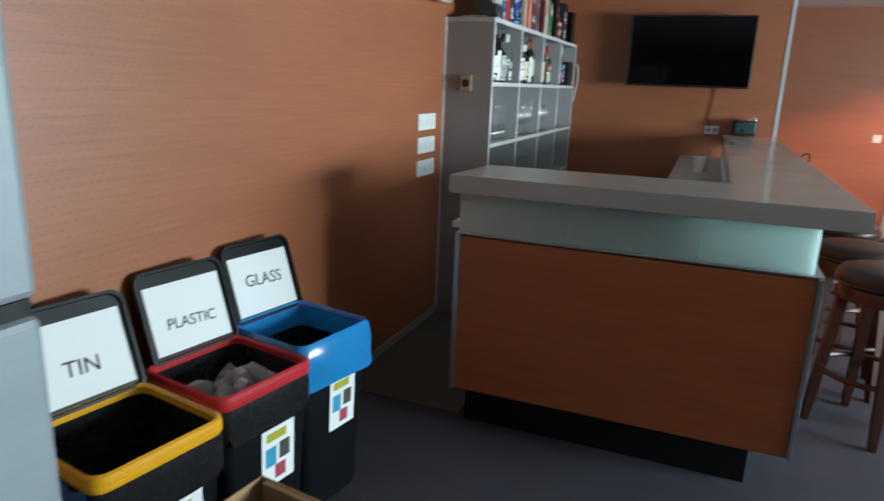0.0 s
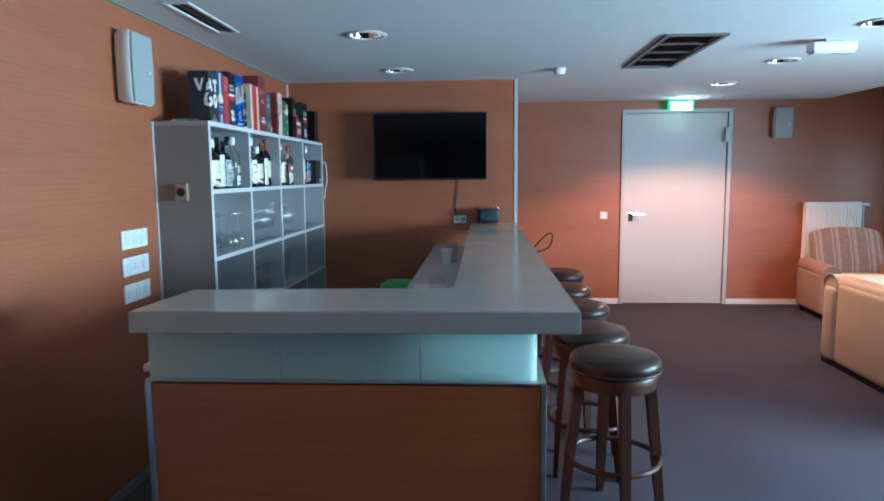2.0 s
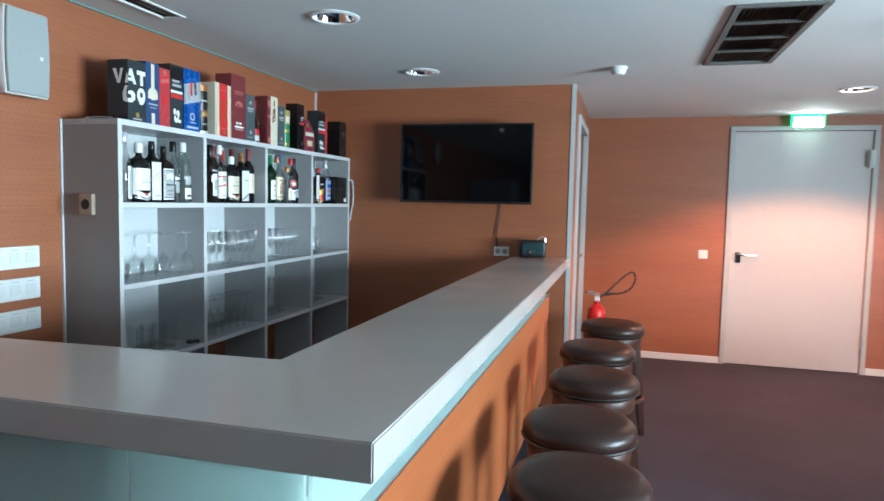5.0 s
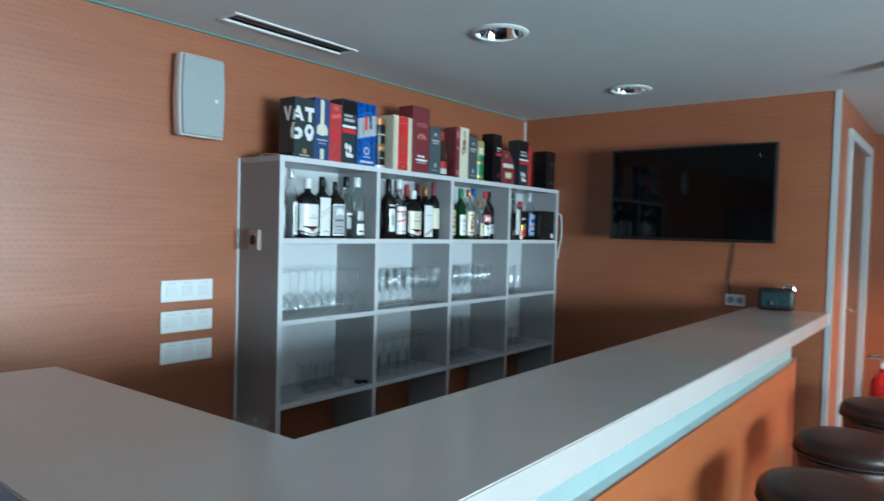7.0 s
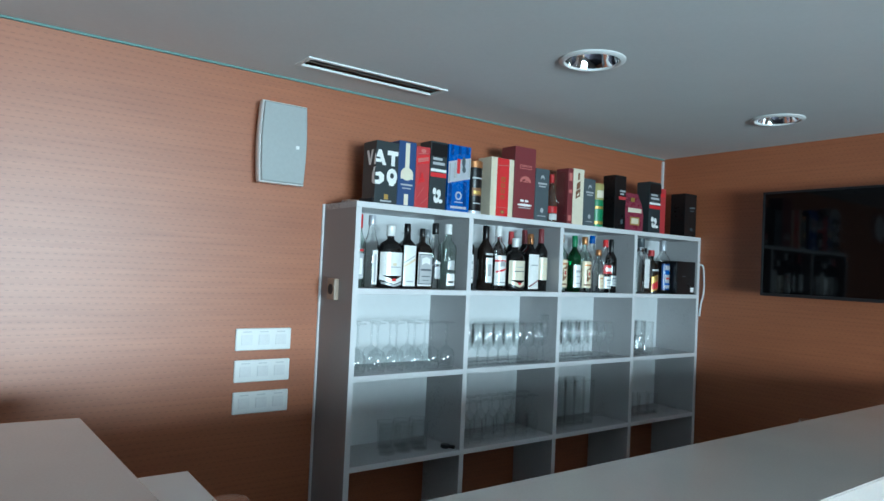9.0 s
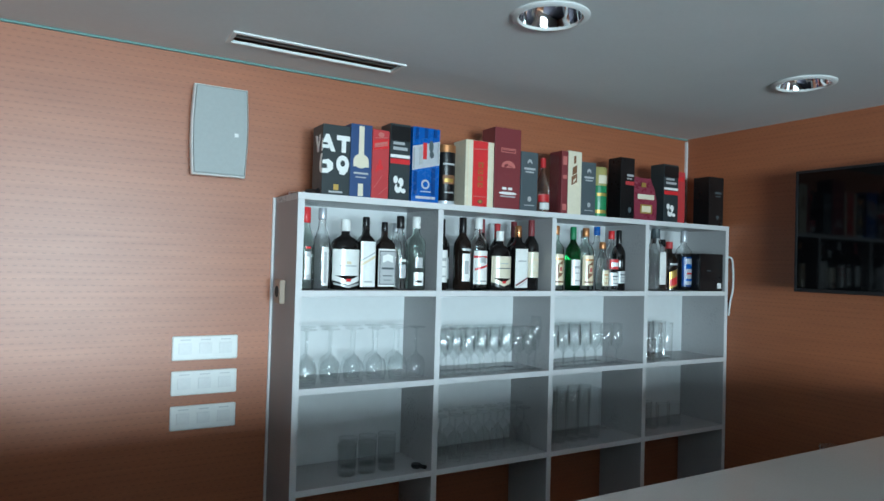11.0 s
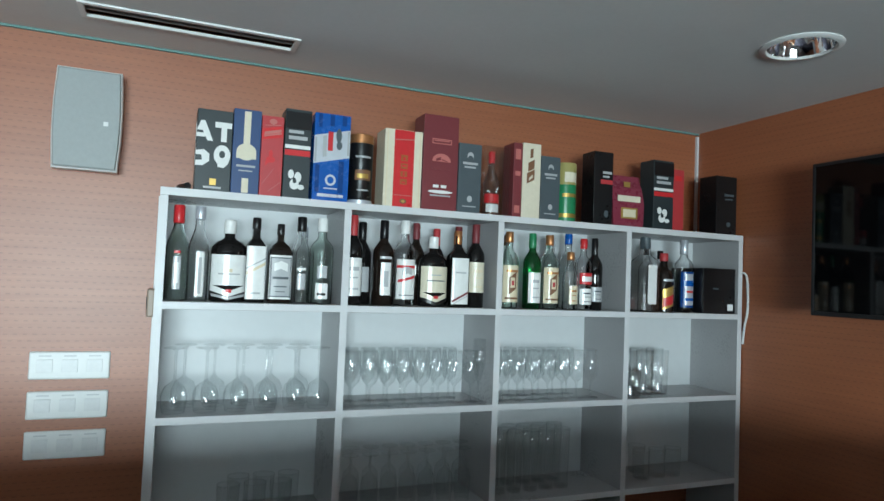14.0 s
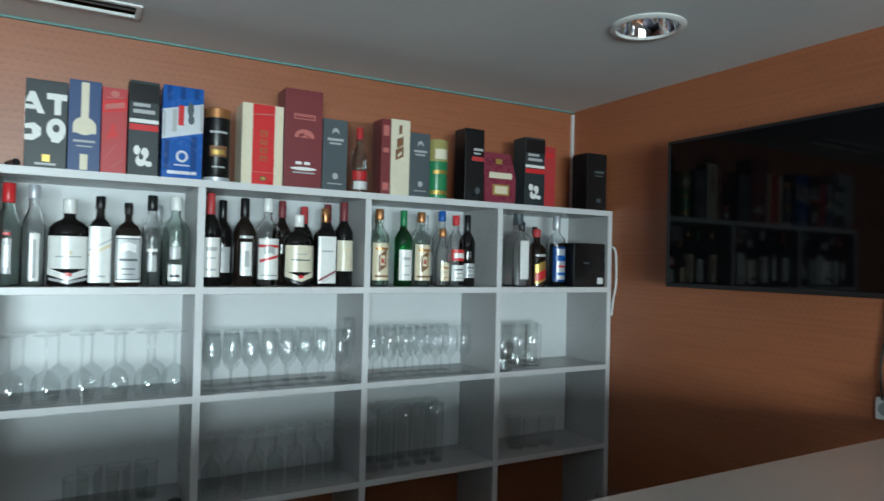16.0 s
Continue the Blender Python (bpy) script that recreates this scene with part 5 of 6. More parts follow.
carton(7.120, 7.200, 0.292, P["ivory"], "cream and maroon carton with slanted lettering", [(0.24, 0.46, 0.66, 0.60, P["brown"], "d", 0.06), (0.30, 0.62, 0.64, 0.74, P["brown"], "d", 0.05), (0.40, 0.80, 0.56, 0.92, P["brown"], "d", 0.02), (0.36, 0.50, 0.56, 0.54, P["ivory"], "d", 0.05)], depth=0.085)
carton(7.080, 7.118, 0.288, P["maroon"], "narrow maroon carton with small pale bars", [(0.2, 0.78, 0.8, 0.92, P["pink"]), (0.2, 0.56, 0.8, 0.62, P["pink"]), (0.2, 0.06, 0.8, 0.16, P["pink"])], depth=0.085)
slate_box(7.203, 7.290, 0.250)
gb = thing("round_tin", pose(-1.480, 7.345, TOP_Z), "green and gold cylindrical tin", "tin", "cartons on the shelf unit")
part("can", lathe([(0, 0), (0.044, 0), (0.045, 0.004), (0.045, 0.15), (0, 0.15)], 28), P["green"], gb, smooth=True)
part("upper_band", lathe([(0, 0.1502), (0.045, 0.1502), (0.045, 0.232), (0.043, 0.238), (0, 0.238)], 28), plain("old_gold_card", (0.38, 0.33, 0.12), 0.35), gb, "gold upper half", True)
part("print", lathe([(0.0454, 0.16), (0.0454, 0.20)], 12, arc=(-35, 40)), P["ivory"], gb)
part("print", lathe([(0.0454, 0.018), (0.0454, 0.034)], 12, arc=(-60, 60)), P["gold"], gb)
part("print", lathe([(0.0454, 0.10), (0.0454, 0.115)], 12, arc=(-45, 50)), P["gold"], gb)
carton(7.452, 7.545, 0.298, P["black"], "black carton with thin red line", [(0.35, 0.56, 0.98, 0.62, P["red"]), (0.45, 0.70, 0.92, 0.735, P["grey"]), (0.45, 0.65, 0.8, 0.675, P["grey"]), (0.55, 0.10, 0.78, 0.20, P["slate"], "r")], depth=0.085)
pk = thing("coffee_packet", pose(-1.475, 7.632, TOP_Z), "plum foil packet with cream lettering", "packet", "cartons on the shelf unit")
bm = bmesh.new()
rows = []
for z, w, d in ((0, 0.074, 0.035), (0.02, 0.078, 0.038), (0.10, 0.079, 0.036), (0.165, 0.078, 0.022), (0.195, 0.077, 0.004), (0.218, 0.077, 0.002)):
    rows.append([bm.verts.new((sx * d + 0.002 * math.sin(9 * z * 50 + sy), sy * w, z)) for sx, sy in ((1, -1), (1, -0.4), (1, 0.4), (1, 1), (-1, 1), (-1, -1))])
for p, q in zip(rows, rows[1:]):
    for i in range(6):
        bm.faces.new((p[i], p[(i + 1) % 6], q[(i + 1) % 6], q[i]))
bm.faces.new(rows[0])
bm.faces.new(rows[-1])
part("foil_bag", bm, P["plum"], pk)
part("print", box(0.0385, 0.0395, -0.058, 0.058, 0.105, 0.130), P["ivory"], pk)
part("print", box(0.0395, 0.0405, -0.040, 0.044, 0.034, 0.080, 0.0003), P["gold"], pk)
part("print", box(0.0405, 0.0412, -0.030, 0.034, 0.041, 0.073), P["tan"], pk)
part("print", box(0.023, 0.0238, -0.016, 0.016, 0.168, 0.190), P["gold"], pk)
black_red(7.755, 7.862, 0.295)
carton(7.872, 7.936, 0.268, P["red"], "narrow plain red carton", [(0.2, 0.82, 0.8, 0.90, P["scarlet"])], front=-1.45)
carton(8.105, 8.225, 0.262, P["black"], "black carton with faint grey lettering", [(0.40, 0.66, 0.85, 0.70, P["slate"]), (0.42, 0.60, 0.8, 0.62, P["slate"]), (0.5, 0.14, 0.7, 0.22, P["slate"], "r")], depth=0.10)
clear = thing("bottle_gift_pack", pose(-1.480, 7.010, TOP_Z), "clear plastic gift pack holding a red-labelled bottle", "carton", "cartons on the shelf unit")
bm = box(-0.045, 0.045, -0.056, 0.056, 0.003, 0.264)
pack = part("plastic_sleeve", bm, thin_glass("thin_clear_plastic", (0.92, 0.92, 0.92), 0.05), clear)
part("pack_base", box(-0.045, 0.045, -0.056, 0.056, 0, 0.003), P["black"], clear)
part("inner_bottle", lathe([(0, 0.004), (0.030, 0.004), (0.031, 0.01), (0.031, 0.12), (0.024, 0.15), (0.012, 0.18), (0.011, 0.205), (0, 0.205)], 24), tint_glass("clear_bottle_glass", (0.9, 0.95, 0.95)), clear, smooth=True)
part("inner_cap", lathe([(0, 0.2055), (0.013, 0.2055), (0.013, 0.25), (0, 0.25)], 18), P["scarlet"], clear, smooth=True)
part("inner_label", lathe([(0.0316, 0.05), (0.0316, 0.085)], 14, arc=(-75, 75)), P["scarlet"], clear)
part("inner_label", lathe([(0.0316, 0.015), (0.0316, 0.046)], 14, arc=(-60, 60)), P["white"], clear)

od = thing("bottle_opener", pose(-1.50, 5.885, TOP_Z, 0, 0, 25), "small metal bottle opener lying on the shelf top", "bottle opener")
part("blade", box(-0.05, 0.03, -0.012, 0.012, 0.006, 0.012, 0.002), M["chrome"], od)
part("grip", tube([(0.03, 0, 0.011), (0.09, 0, 0.011)], [0.008, 0.011], 10), M["black"], od, smooth=True)
oe = thing("paper_note", pose(-1.585, 5.90, TOP_Z, 0, 0, -15), "crumpled white slip of paper on the shelf top", "paper")
bm = bmesh.new()
bmesh.ops.create_grid(bm, x_segments=8, y_segments=6, size=0.5, matrix=Matrix.Diagonal((0.11, 0.07, 1, 1)))
for v in bm.verts:
    v.co.z = 0.003 + 0.022 * abs(noise.noise(v.co * 30))
part("sheet", bm, M["paper"], oe)


# ---- bottles ----
GL = {
    "clear": tint_glass("clear_glass_of_bottles", (0.985, 0.995, 0.995)), "seagreen": tint_glass("pale_green_bottle_glass", (0.90, 0.975, 0.94)), "green": tint_glass("green_bottle_glass", (0.01, 0.30, 0.07), 0.04),
    "dark": plain("near_black_bottle_glass", (0.008, 0.007, 0.007), 0.05, vary=0), "brown": plain("dark_brown_bottle_glass", (0.014, 0.009, 0.007), 0.05, vary=0),
}
SHAPES = {
    "spirit": [(0.94, 0), (1, 0.012), (1, 0.62), (0.95, 0.665), (0.70, 0.715), (0.44, 0.75), (0.37, 0.79), (0.37, 0.93)],
    "wine": [(0.94, 0), (1, 0.012), (1, 0.60), (0.94, 0.65), (0.70, 0.705), (0.45, 0.75), (0.38, 0.79), (0.36, 0.97)],
    "broad": [(0.92, 0), (1, 0.02), (1, 0.60), (0.96, 0.665), (0.74, 0.72), (0.40, 0.76), (0.29, 0.785), (0.29, 0.93)],
    "slim": [(0.94, 0), (1, 0.012), (1, 0.54), (0.92, 0.61), (0.64, 0.70), (0.48, 0.76), (0.43, 0.81), (0.43, 0.95)],
}


def bottle(y, h, w, glass, cap, labels, look_of, shape="spirit", square=0.0, x=-1.487, turn=0.0, cap_len=0.14, flat=1.0, z=TOPS[1]):
    """labels: (z from, z to, half angle, material, and if need be sag in the middle, slant), z as shares of the height."""
    r = w * 0.54
    b = thing("bottle", pose(x, y, z, 0, 0, turn), look_of, "bottle", "bottles on the upper shelf")
    outer = [(k * r, v * h) for k, v in SHAPES[shape]]
    inner = [(max(k * r - 0.0028, 0.003), max(v * h, 0.006)) for k, v in SHAPES[shape]][::-1] + [(0, 0.006)] if glass in ("clear", "seagreen") else [(0, outer[-1][1])]
    part("glass_body", lathe([(0, 0)] + outer + inner, 24, square=square, sx=flat), GL[glass], b, smooth=True)
    neck = SHAPES[shape][-1][0] * r * 1.1
    top = 1 - cap_len
    part("cap", lathe([(0, top * h), (neck, top * h), (neck * 1.06, top * h + 0.002), (neck * 1.04, h - 0.003), (neck * 0.9, h), (0, h)], 16), P[cap] if cap in P else M[cap], b, smooth=True)
    for k, (a, c, half, mat, *cut) in enumerate(labels):
        grow = 1.012 + 0.008 * k
        bm = lathe([(r * grow, a * h), (r * grow, c * h)], 16, arc=(-half, half), square=square, sx=flat)
        if cut:
            sag, slant = cut
            for v in bm.verts:
                u = v.co.y / (r * grow * math.sin(radians(half)))
                v.co.z += h * (slant * u - sag * (1 - abs(u)))
        part("label", bm, P[mat], b)
    return b


def bars(a, c, half, back, ink):
    """A label with two lines of print on it."""
    d = c - a
    return [(a, c, half, back), (a + 0.66 * d, a + 0.76 * d, half * 0.55, ink), (a + 0.46 * d, a + 0.50 * d, half * 0.42, ink), (a + 0.16 * d, a + 0.21 * d, half * 0.5, ink)]


bottle(5.904, 0.305, 0.064, "seagreen", "scarlet", [(0.12, 0.46, 20, "grey"), (0.18, 0.40, 11, "white"), (0.49, 0.52, 16, "scarlet")], "clear green-tinted bottle with red cap and white label", "slim", cap_len=0.19)
# the tall white strip paints label and pale reflection in one
bottle(5.968, 0.305, 0.060, "clear", "silver", [(0.05, 0.52, 24, "white"), (0.08, 0.46, 9, "grey")], "clear bottle with silver cap, pale label and painted reflection", "slim", turn=8)
bottle(6.062, 0.268, 0.106, "dark", "white", [(0.20, 0.57, 72, "white"), (0.13, 0.21, 72, "white", 0.08, 0.0), (0.085, 0.135, 72, "black", 0.07, 0.0), (0.07, 0.10, 60, "grey", 0.04, 0.0), (0.115, 0.155, 9, "scarlet"), (0.36, 0.40, 9, "tan"), (0.33, 0.345, 34, "grey")], "broad dark whisky bottle with cream label and white cap", "broad", cap_len=0.17, flat=0.72)
bottle(6.146, 0.282, 0.062, "dark", "black", [(0.04, 0.66, 48, "white"), (0.38, 0.415, 46, "tan", 0.0, 0.05), (0.45, 0.465, 46, "grey", 0.0, 0.05), (0.10, 0.12, 26, "grey")], "square whisky bottle with white and gold label", "spirit", 0.8)
bottle(6.226, 0.266, 0.070, "brown", "black", [(0.05, 0.60, 50, "white"), (0.075, 0.575, 46, "slate"), (0.09, 0.56, 44, "grey"), (0.40, 0.50, 30, "white", -0.03, 0.0), (0.30, 0.33, 34, "slate"), (0.20, 0.215, 28, "slate"), (0.14, 0.15, 22, "slate")], "square dark whisky bottle with grey label", "broad", 0.85)
bottle(6.296, 0.295, 0.058, "clear", "black", [(0.16, 0.34, 26, "grey"), (0.38, 0.41, 30, "white")], "clear bottle with black cap and neck band", "slim", cap_len=0.17)
bottle(6.368, 0.296, 0.076, "seagreen", "white", [(0.30, 0.44, 24, "grey"), (0.06, 0.24, 30, "white"), (0.10, 0.13, 20, "black")], "rounded clear bottle with white cap", "spirit", cap_len=0.16, turn=-6)
bottle(6.325, 0.27, 0.06, "clear", "silver", [], "clear bottle in the second row", "spirit", x=-1.59)
bottle(6.478, 0.316, 0.066, "dark", "red", bars(0.10, 0.52, 52, "white", "grey"), "dark red wine bottle with red capsule", "wine", cap_len=0.24)
bottle(6.532, 0.300, 0.064, "dark", "black", [(0.15, 0.45, 40, "grey")], "dark wine bottle in the second row", "wine", x=-1.56, cap_len=0.22)
bottle(6.592, 0.306, 0.070, "brown", "black", [(0.12, 0.50, 30, "white"), (0.22, 0.40, 14, "grey"), (0.54, 0.57, 34, "grey")], "dark brown bottle with worn silver label", "wine", cap_len=0.22)
bottle(6.672, 0.310, 0.074, "clear", "white", [(0.08, 0.54, 60, "white"), (0.44, 0.47, 60, "scarlet"), (0.36, 0.44, 26, "grey", -0.02, 0.0), (0.30, 0.33, 50, "scarlet", 0.0, 0.03), (0.12, 0.13, 40, "slate")], "clear vermouth bottle with white and red label", "spirit", cap_len=0.16)
bottle(6.748, 0.312, 0.062, "brown", "maroon", [], "brown bottle with maroon cap in the second row", "wine", x=-1.575, cap_len=0.2)
bottle(6.785, 0.258, 0.102, "dark", "white", [(0.20, 0.57, 68, "ivory"), (0.13, 0.21, 68, "ivory", 0.08, 0.0), (0.085, 0.135, 68, "black", 0.07, 0.0), (0.115, 0.155, 9, "scarlet"), (0.36, 0.375, 36, "slate"), (0.44, 0.455, 20, "grey")], "broad dark whisky bottle with cream label and red seal", "broad", cap_len=0.17, flat=0.72)
bottle(6.832, 0.296, 0.062, "dark", "red", [], "dark wine bottle with red capsule in the second row", "wine", x=-1.575, cap_len=0.22)
bottle(6.884, 0.286, 0.068, "dark", "copper", [(0.04, 0.64, 48, "white"), (0.12, 0.15, 44, "maroon", 0.0, 0.05), (0.09, 0.10, 44, "grey", 0.0, 0.05), (0.44, 0.46, 30, "grey")], "square bottle with tall white label and copper cap", "spirit", 0.8, cap_len=0.18)
bottle(6.958, 0.316, 0.066, "dark", "maroon", bars(0.18, 0.54, 60, "ivory", "tan"), "dark wine bottle with cream and orange label", "wine", cap_len=0.24)
bottle(6.925, 0.31, 0.062, "dark", "maroon", [], "dark wine bottle in the second row", "wine", x=-1.575, cap_len=0.24)
bottle(7.104, 0.298, 0.070, "seagreen", "copper", [(0.08, 0.56, 62, "tan"), (0.22, 0.44, 24, "brown", 0.0, 0.04), (0.27, 0.40, 14, "tan"), (0.30, 0.36, 8, "red"), (0.47, 0.50, 40, "copper"), (0.12, 0.145, 46, "brown")], "clear bottle with tan label and copper cap", "spirit")
bottle(7.140, 0.29, 0.062, "seagreen", "brown", [], "clear bottle in the second row", "spirit", x=-1.58)
bottle(7.208, 0.298, 0.066, "green", "green", bars(0.08, 0.48, 50, "white", "grey"), "bright green bottle with white label", "wine", cap_len=0.20)
bottle(7.287, 0.296, 0.072, "seagreen", "copper", [(0.08, 0.56, 62, "tan"), (0.22, 0.44, 24, "brown", 0.0, 0.04), (0.27, 0.40, 14, "tan"), (0.30, 0.36, 8, "red"), (0.47, 0.50, 40, "copper"), (0.12, 0.145, 46, "brown")], "clear bottle with tan label and copper cap", "spirit")
bottle(7.345, 0.292, 0.066, "clear", "silver", [(0.15, 0.45, 50, "grey")], "clear bottle with silver cap in the second row", "spirit", x=-1.565)
bottle(7.372, 0.232, 0.058, "clear", "copper", bars(0.10, 0.42, 40, "tan", "copper"), "small clear bottle with copper cap", "slim", x=-1.462)
bottle(7.418, 0.312, 0.070, "clear", "blue", [(0.15, 0.50, 55, "white")], "clear bottle with bright blue cap", "spirit", x=-1.55)
bottle(7.442, 0.290, 0.064, "clear", "scarlet", bars(0.08, 0.30, 55, "white", "slate") + [(0.36, 0.52, 55, "scarlet"), (0.40, 0.47, 40, "white")], "clear bottle with red and white label", "spirit", x=-1.475)
bottle(7.505, 0.296, 0.062, "dark", "black", bars(0.12, 0.32, 50, "grey", "slate"), "slender dark bottle with foil neck", "wine", cap_len=0.28)
bottle(7.690, 0.256, 0.046, "clear", "scarlet", [(0.08, 0.2, 50, "scarlet")], "small slim clear bottle", "slim", x=-1.54)
bottle(7.765, 0.318, 0.096, "clear", "slate", [(0.10, 0.62, 24, "white")], "large square clear bottle with dark cap", "spirit", 0.7, cap_len=0.16)
bottle(7.845, 0.29, 0.07, "clear", "black", [], "clear bottle with black cap behind others", "spirit", x=-1.57)
bottle(7.868, 0.254, 0.078, "brown", "red", [(0.08, 0.42, 44, "gold", 0.0, 0.04), (0.12, 0.27, 42, "scarlet", 0.0, 0.04), (0.52, 0.56, 40, "grey")], "round dark bottle with yellow and red label", "spirit")
bottle(7.928, 0.27, 0.05, "clear", "black", [], "clear bottle with black cap in the second row", "slim", x=-1.58)
bottle(7.980, 0.318, 0.076, "clear", "silver", [(0.07, 0.56, 60, "cobalt"), (0.10, 0.53, 30, "silver"), (0.36, 0.44, 44, "blue"), (0.16, 0.20, 40, "blue"), (0.27, 0.30, 24, "scarlet")], "tall clear bottle with blue and silver label", "spirit", cap_len=0.2)

bx = thing("black_case", pose(-1.515, 8.118, TOPS[1]), "black box with a small white sticker on the shelf", "box")
part("case", box(-0.10, 0.10, -0.095, 0.092, 0, 0.198, 0.004), P["black"], bx)
part("sticker", box(0.1005, 0.1012, 0.045, 0.078, 0.014, 0.042), M["paper"], bx)
part("badge", box(0.1005, 0.1010, -0.040, -0.008, 0.105, 0.112), P["slate"], bx)
lp = thing("white_cable", pose(0, 0, 0), "white cable looping out past the shelf unit's end", "cable")
part("cable", tube(bend([(-1.44, 8.222, 1.60), (-1.385, 8.235, 1.61), (-1.372, 8.237, 1.53), (-1.372, 8.237, 1.44), (-1.385, 8.236, 1.38), (-1.395, 8.236, 1.30)]), 0.005, 8), M["white_plastic"], lp, smooth=True)


# ---- glasses ----
def glass_shape(kind):
    t = 0.0016
    if kind == "wine":
        out = [(0.036, 0), (0.036, 0.002), (0.010, 0.006), (0.0045, 0.014), (0.004, 0.100), (0.010, 0.108), (0.030, 0.122), (0.039, 0.146), (0.040, 0.168), (0.034, 0.205)]
    elif kind == "small_wine":
        out = [(0.031, 0), (0.031, 0.002), (0.008, 0.006), (0.0042, 0.014), (0.004, 0.060), (0.010, 0.068), (0.026, 0.085), (0.0315, 0.112), (0.031, 0.14), (0.026, 0.192)]
    elif kind == "flute":
        out = [(0.032, 0), (0.032, 0.002), (0.008, 0.006), (0.004, 0.014), (0.004, 0.075), (0.010, 0.09), (0.023, 0.13), (0.026, 0.17), (0.022, 0.235)]
    elif kind == "tall":
        out = [(0.027, 0), (0.028, 0.004), (0.0285, 0.07), (0.032, 0.235)]
    else:
        out = [(0.033, 0), (0.034, 0.004), (0.0345, 0.06), (0.037, 0.118 if kind == "tumbler" else 0.185)]
    base = 5 if kind in ("wine", "small_wine", "flute") else 1
    r, z = out[-1]
    rim = [(r - 0.0004, z + 0.0008), (r - t, z + 0.0006), (r - t, z - 0.004)]
    floor_of_bowl = [(out[base][0] * 0.9, out[base][1] + 0.006)] if base == 1 else []
    bm = lathe([(0, 0)] + out + rim, 20, caps=False)
    for a, c in floor_of_bowl:
        lathe([(0, c), (a, c)], 20, bm=bm, caps=False)
    return bm


def glass_set(kind, spots, z, label, category, over=False):
    first = None
    for x, y in spots:
        m = pose(x, y, z + (glass_top[kind] if over else 0.0), 180 if over else 0, 0, 0)
        if first is None:
            first = tagged(new("drinking_glass" if kind in ("tumbler", "highball", "tall") else "wine_glass", finish(kind, glass_shape(kind), M["thin_glass"], True)), label, category, "glasses on the shelves")
            first.matrix_basis = m
        else:
            copy_thing(first, m)


glass_top = {"wine": 0.205, "small_wine": 0.192, "flute": 0.235, "tall": 0.235, "tumbler": 0.118, "highball": 0.185}
Z2, Z3 = TOPS[2], TOPS[3]
glass_set("wine", [(x, 5.918 + 0.094 * k + dx) for x, dx in ((-1.475, 0.0), (-1.575, 0.03)) for k in range(5)] + [(-1.475, 6.375)], Z2, "clear wine glass standing upside down on the shelf", "wine glass", True)
glass_set("small_wine", [(-1.475, 6.492 + 0.0655 * k) for k in range(8)] + [(-1.57, 6.51 + 0.0655 * k) for k in range(7)], Z2, "small clear wine glass standing on the shelf", "wine glass")
glass_set("flute", [(-1.462, 6.978)], Z2, "single tall clear champagne flute", "champagne flute")
glass_set("small_wine", [(-1.475, 7.085 + 0.068 * k) for k in range(7)] + [(-1.57, 7.10 + 0.068 * k) for k in range(6)], Z2, "small clear wine glass standing on the shelf", "wine glass")
glass_set("highball", [(-1.50, 7.70), (-1.50, 7.79), (-1.50, 7.87), (-1.59, 7.74), (-1.59, 7.83), (-1.59, 7.92)], Z2, "clear straight highball glass on the shelf", "drinking glass")
glass_set("tumbler", [(-1.43, 7.665)], Z2, "short clear tumbler at the shelf's front", "drinking glass")
glass_set("tumbler", [(-1.50, 6.10), (-1.50, 6.185), (-1.50, 6.27), (-1.585, 6.14), (-1.585, 6.225), (-1.585, 6.31)], Z3, "clear tumbler on the lower shelf", "drinking glass")
glass_set("small_wine", [(x, 6.50 + 0.072 * k + dx) for x, dx in ((-1.475, 0.0), (-1.57, 0.03)) for k in range(7)], Z3, "clear wine glass turned upside down on the lower shelf", "wine glass", True)
glass_set("tall", [(x, 7.10 + 0.072 * k + dx) for x, dx in ((-1.51, 0.0), (-1.60, 0.02)) for k in range(5)], Z3, "tall clear glass on the lower shelf", "drinking glass")
glass_set("tumbler", [(-1.52, 7.80), (-1.52, 7.885), (-1.52, 7.97), (-1.60, 7.84)], Z3, "clear tumbler on the lower shelf", "drinking glass")
st = thing("bottle_stopper", pose(-1.462, 6.385, Z3, 0, 0, 30), "small black bottle stopper lying on the lower shelf", "stopper")
part("knob", lathe([(0, 0), (0.018, 0), (0.022, 0.006), (0.020, 0.016), (0, 0.018)], 16), M["black"], st, smooth=True)
part("plug", tube([(0.018, 0, 0.009), (0.045, 0, 0.009)], 0.008, 10), M["rubber"], st, smooth=True)


# ---- small things on the barkeeper's side ----
WORK = 0.882
jar = thing("glass_jar", pose(-0.487, 5.079, WORK), "clear glass jar with lid on the lower worktop", "jar")
part("jar_body", lathe([(0, 0), (0.042, 0), (0.045, 0.005), (0.045, 0.09), (0.038, 0.105), (0.036, 0.105), (0.036, 0.1)] + [(0.042, 0.088), (0.042, 0.008), (0, 0.006)], 24), M["thin_glass"], jar, smooth=True)
part("lid", lathe([(0, 0.1055), (0.039, 0.1055), (0.041, 0.11), (0.041, 0.125), (0.038, 0.13), (0, 0.131)], 24), M["thin_glass"], jar, "clear glass lid", True)
cup = thing("paper_cup", pose(-0.262, 7.02, WORK), "white paper cup on the lower worktop", "cup")
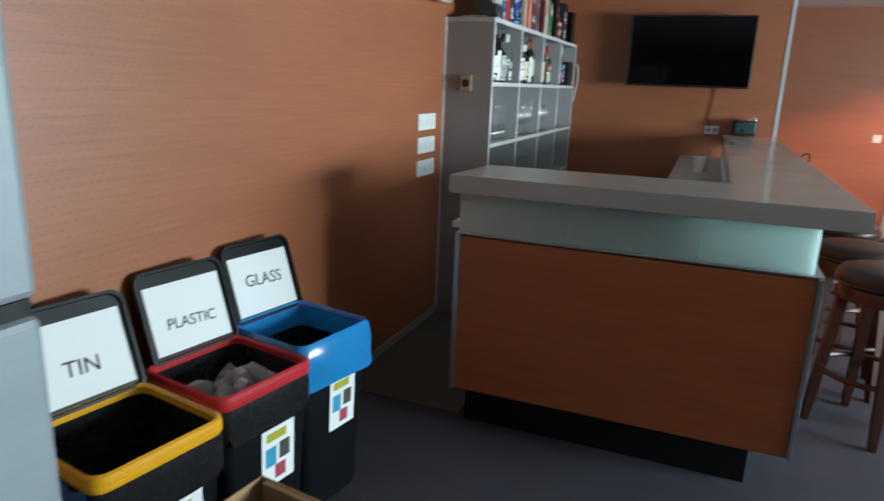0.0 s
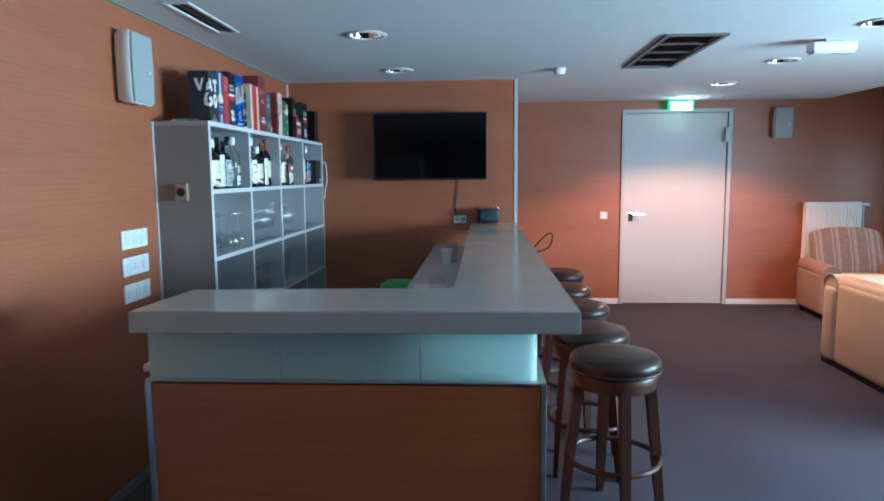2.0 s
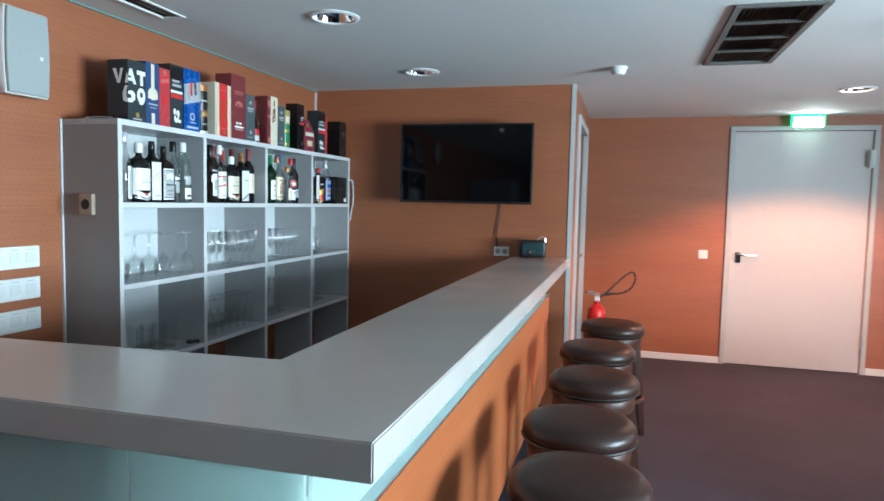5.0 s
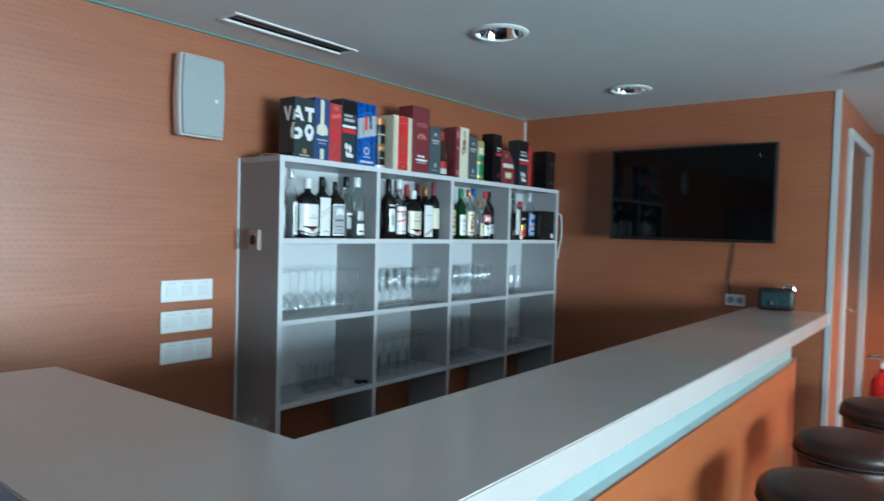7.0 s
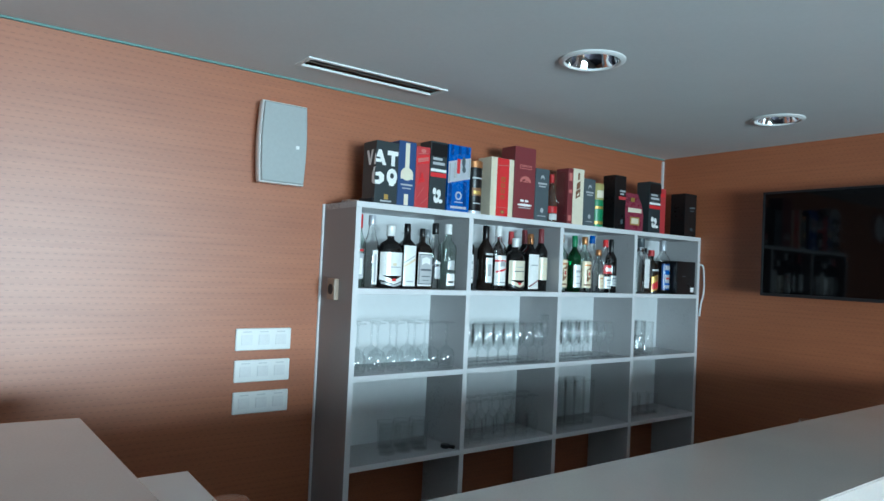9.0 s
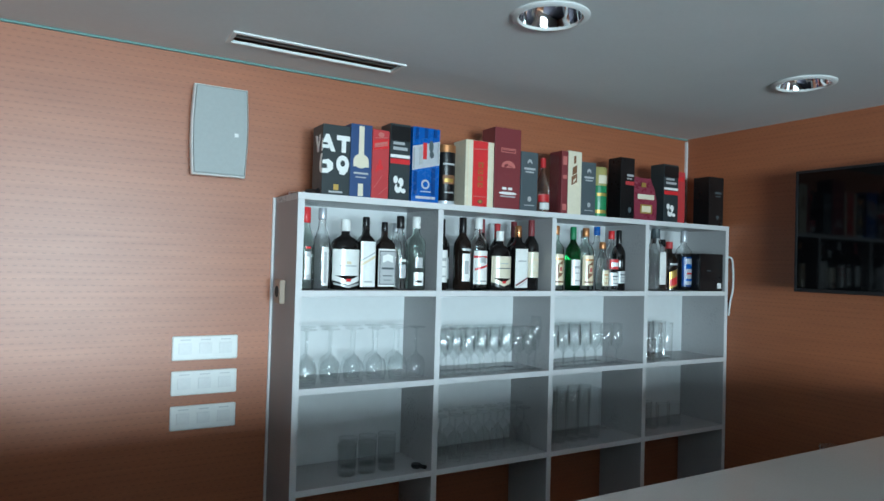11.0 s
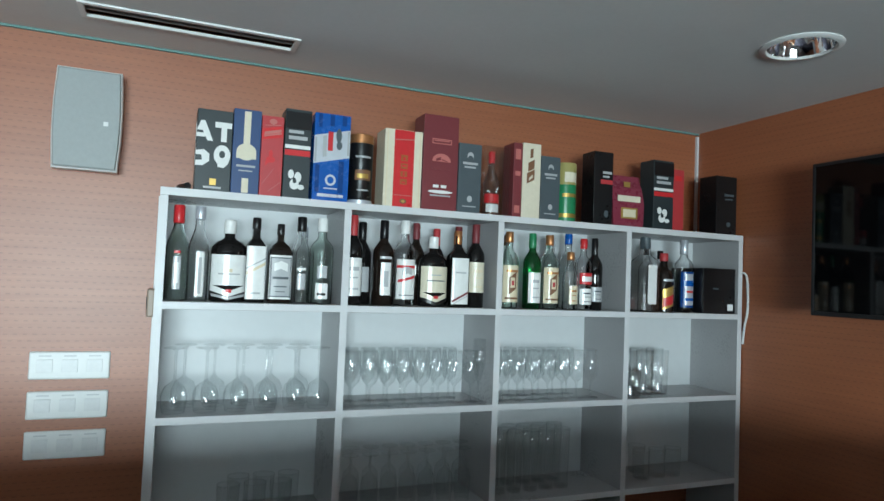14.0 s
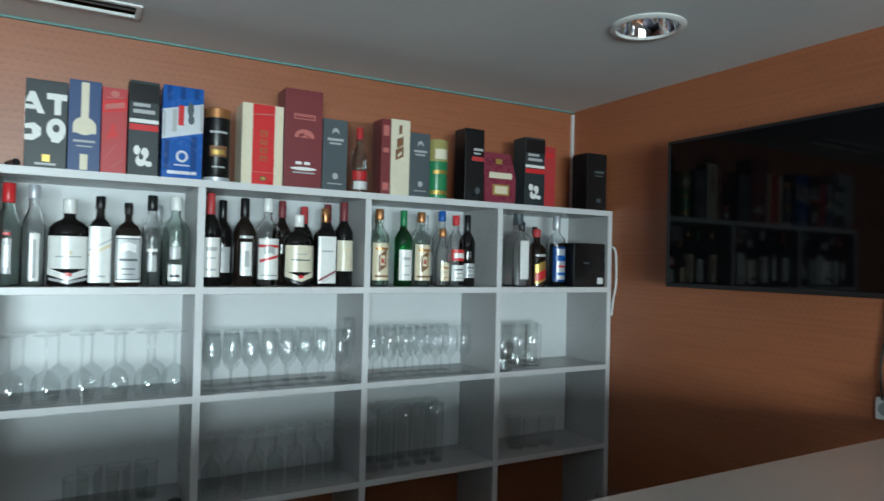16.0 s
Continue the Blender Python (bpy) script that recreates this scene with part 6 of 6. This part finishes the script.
part("cup", lathe([(0, 0), (0.028, 0), (0.040, 0.105), (0.042, 0.108), (0.038, 0.106), (0.027, 0.006), (0, 0.006)], 20), M["paper"], cup, smooth=True)
gj = thing("water_glass", pose(-0.225, 7.11, WORK), "clear water glass beside the paper cups", "drinking glass")
part("glass_body", lathe([(0, 0), (0.034, 0), (0.036, 0.15), (0.0345, 0.15), (0.032, 0.008), (0, 0.008)], 20), M["thin_glass"], gj, smooth=True)
tr = thing("serving_tray", pose(-0.305, 5.93, WORK), "small white tray on the lower worktop", "tray")
part("tray_base", box(-0.075, 0.085, -0.13, 0.13, 0.0, 0.006, 0.002), M["white_plastic"], tr)
bm = box(-0.08, -0.075, -0.135, 0.135, 0.0, 0.022)
box(0.085, 0.09, -0.135, 0.135, 0.0, 0.022, bm=bm)
box(-0.075, 0.085, -0.135, -0.13, 0.0, 0.022, bm=bm)
box(-0.075, 0.085, 0.13, 0.135, 0.0, 0.022, bm=bm)
part("tray_rim", bm, M["white_plastic"], tr)
gj = thing("water_glass", pose(-0.215, 5.42, WORK), "clear glass on the worktop by the counter's corner", "drinking glass")
part("glass_body", lathe([(0, 0), (0.034, 0), (0.036, 0.15), (0.0345, 0.15), (0.032, 0.008), (0, 0.008)], 20), M["thin_glass"], gj, smooth=True)


def lidded_bin(x, y, h, r, colour, label):
    b = thing("waste_bin", pose(x, y, 0.006), label, "waste bin", "waste bins behind the bar")
    part("tub", lathe([(0, 0), (r * 0.78, 0), (r * 0.82, 0.01), (r * 0.94, h - 0.06), (0, h - 0.06)], 28, square=0.5), M["bin_black"], b, smooth=True)
    part("lid", lathe([(r * 0.98, h - 0.075), (r, h - 0.06), (r * 0.97, h - 0.03), (r * 0.68, h - 0.006), (0, h)], 28, square=0.5, caps=False), colour, b, "coloured plastic lid", True)


lidded_bin(-0.555, 6.66, 0.825, 0.115, plain("green_plastic", (0.03, 0.30, 0.05), 0.35), "waste bin with bright green lid behind the bar")
lidded_bin(-0.79, 6.72, 0.695, 0.11, plain("red_plastic", (0.52, 0.025, 0.035), 0.35), "waste bin with red lid behind the bar")
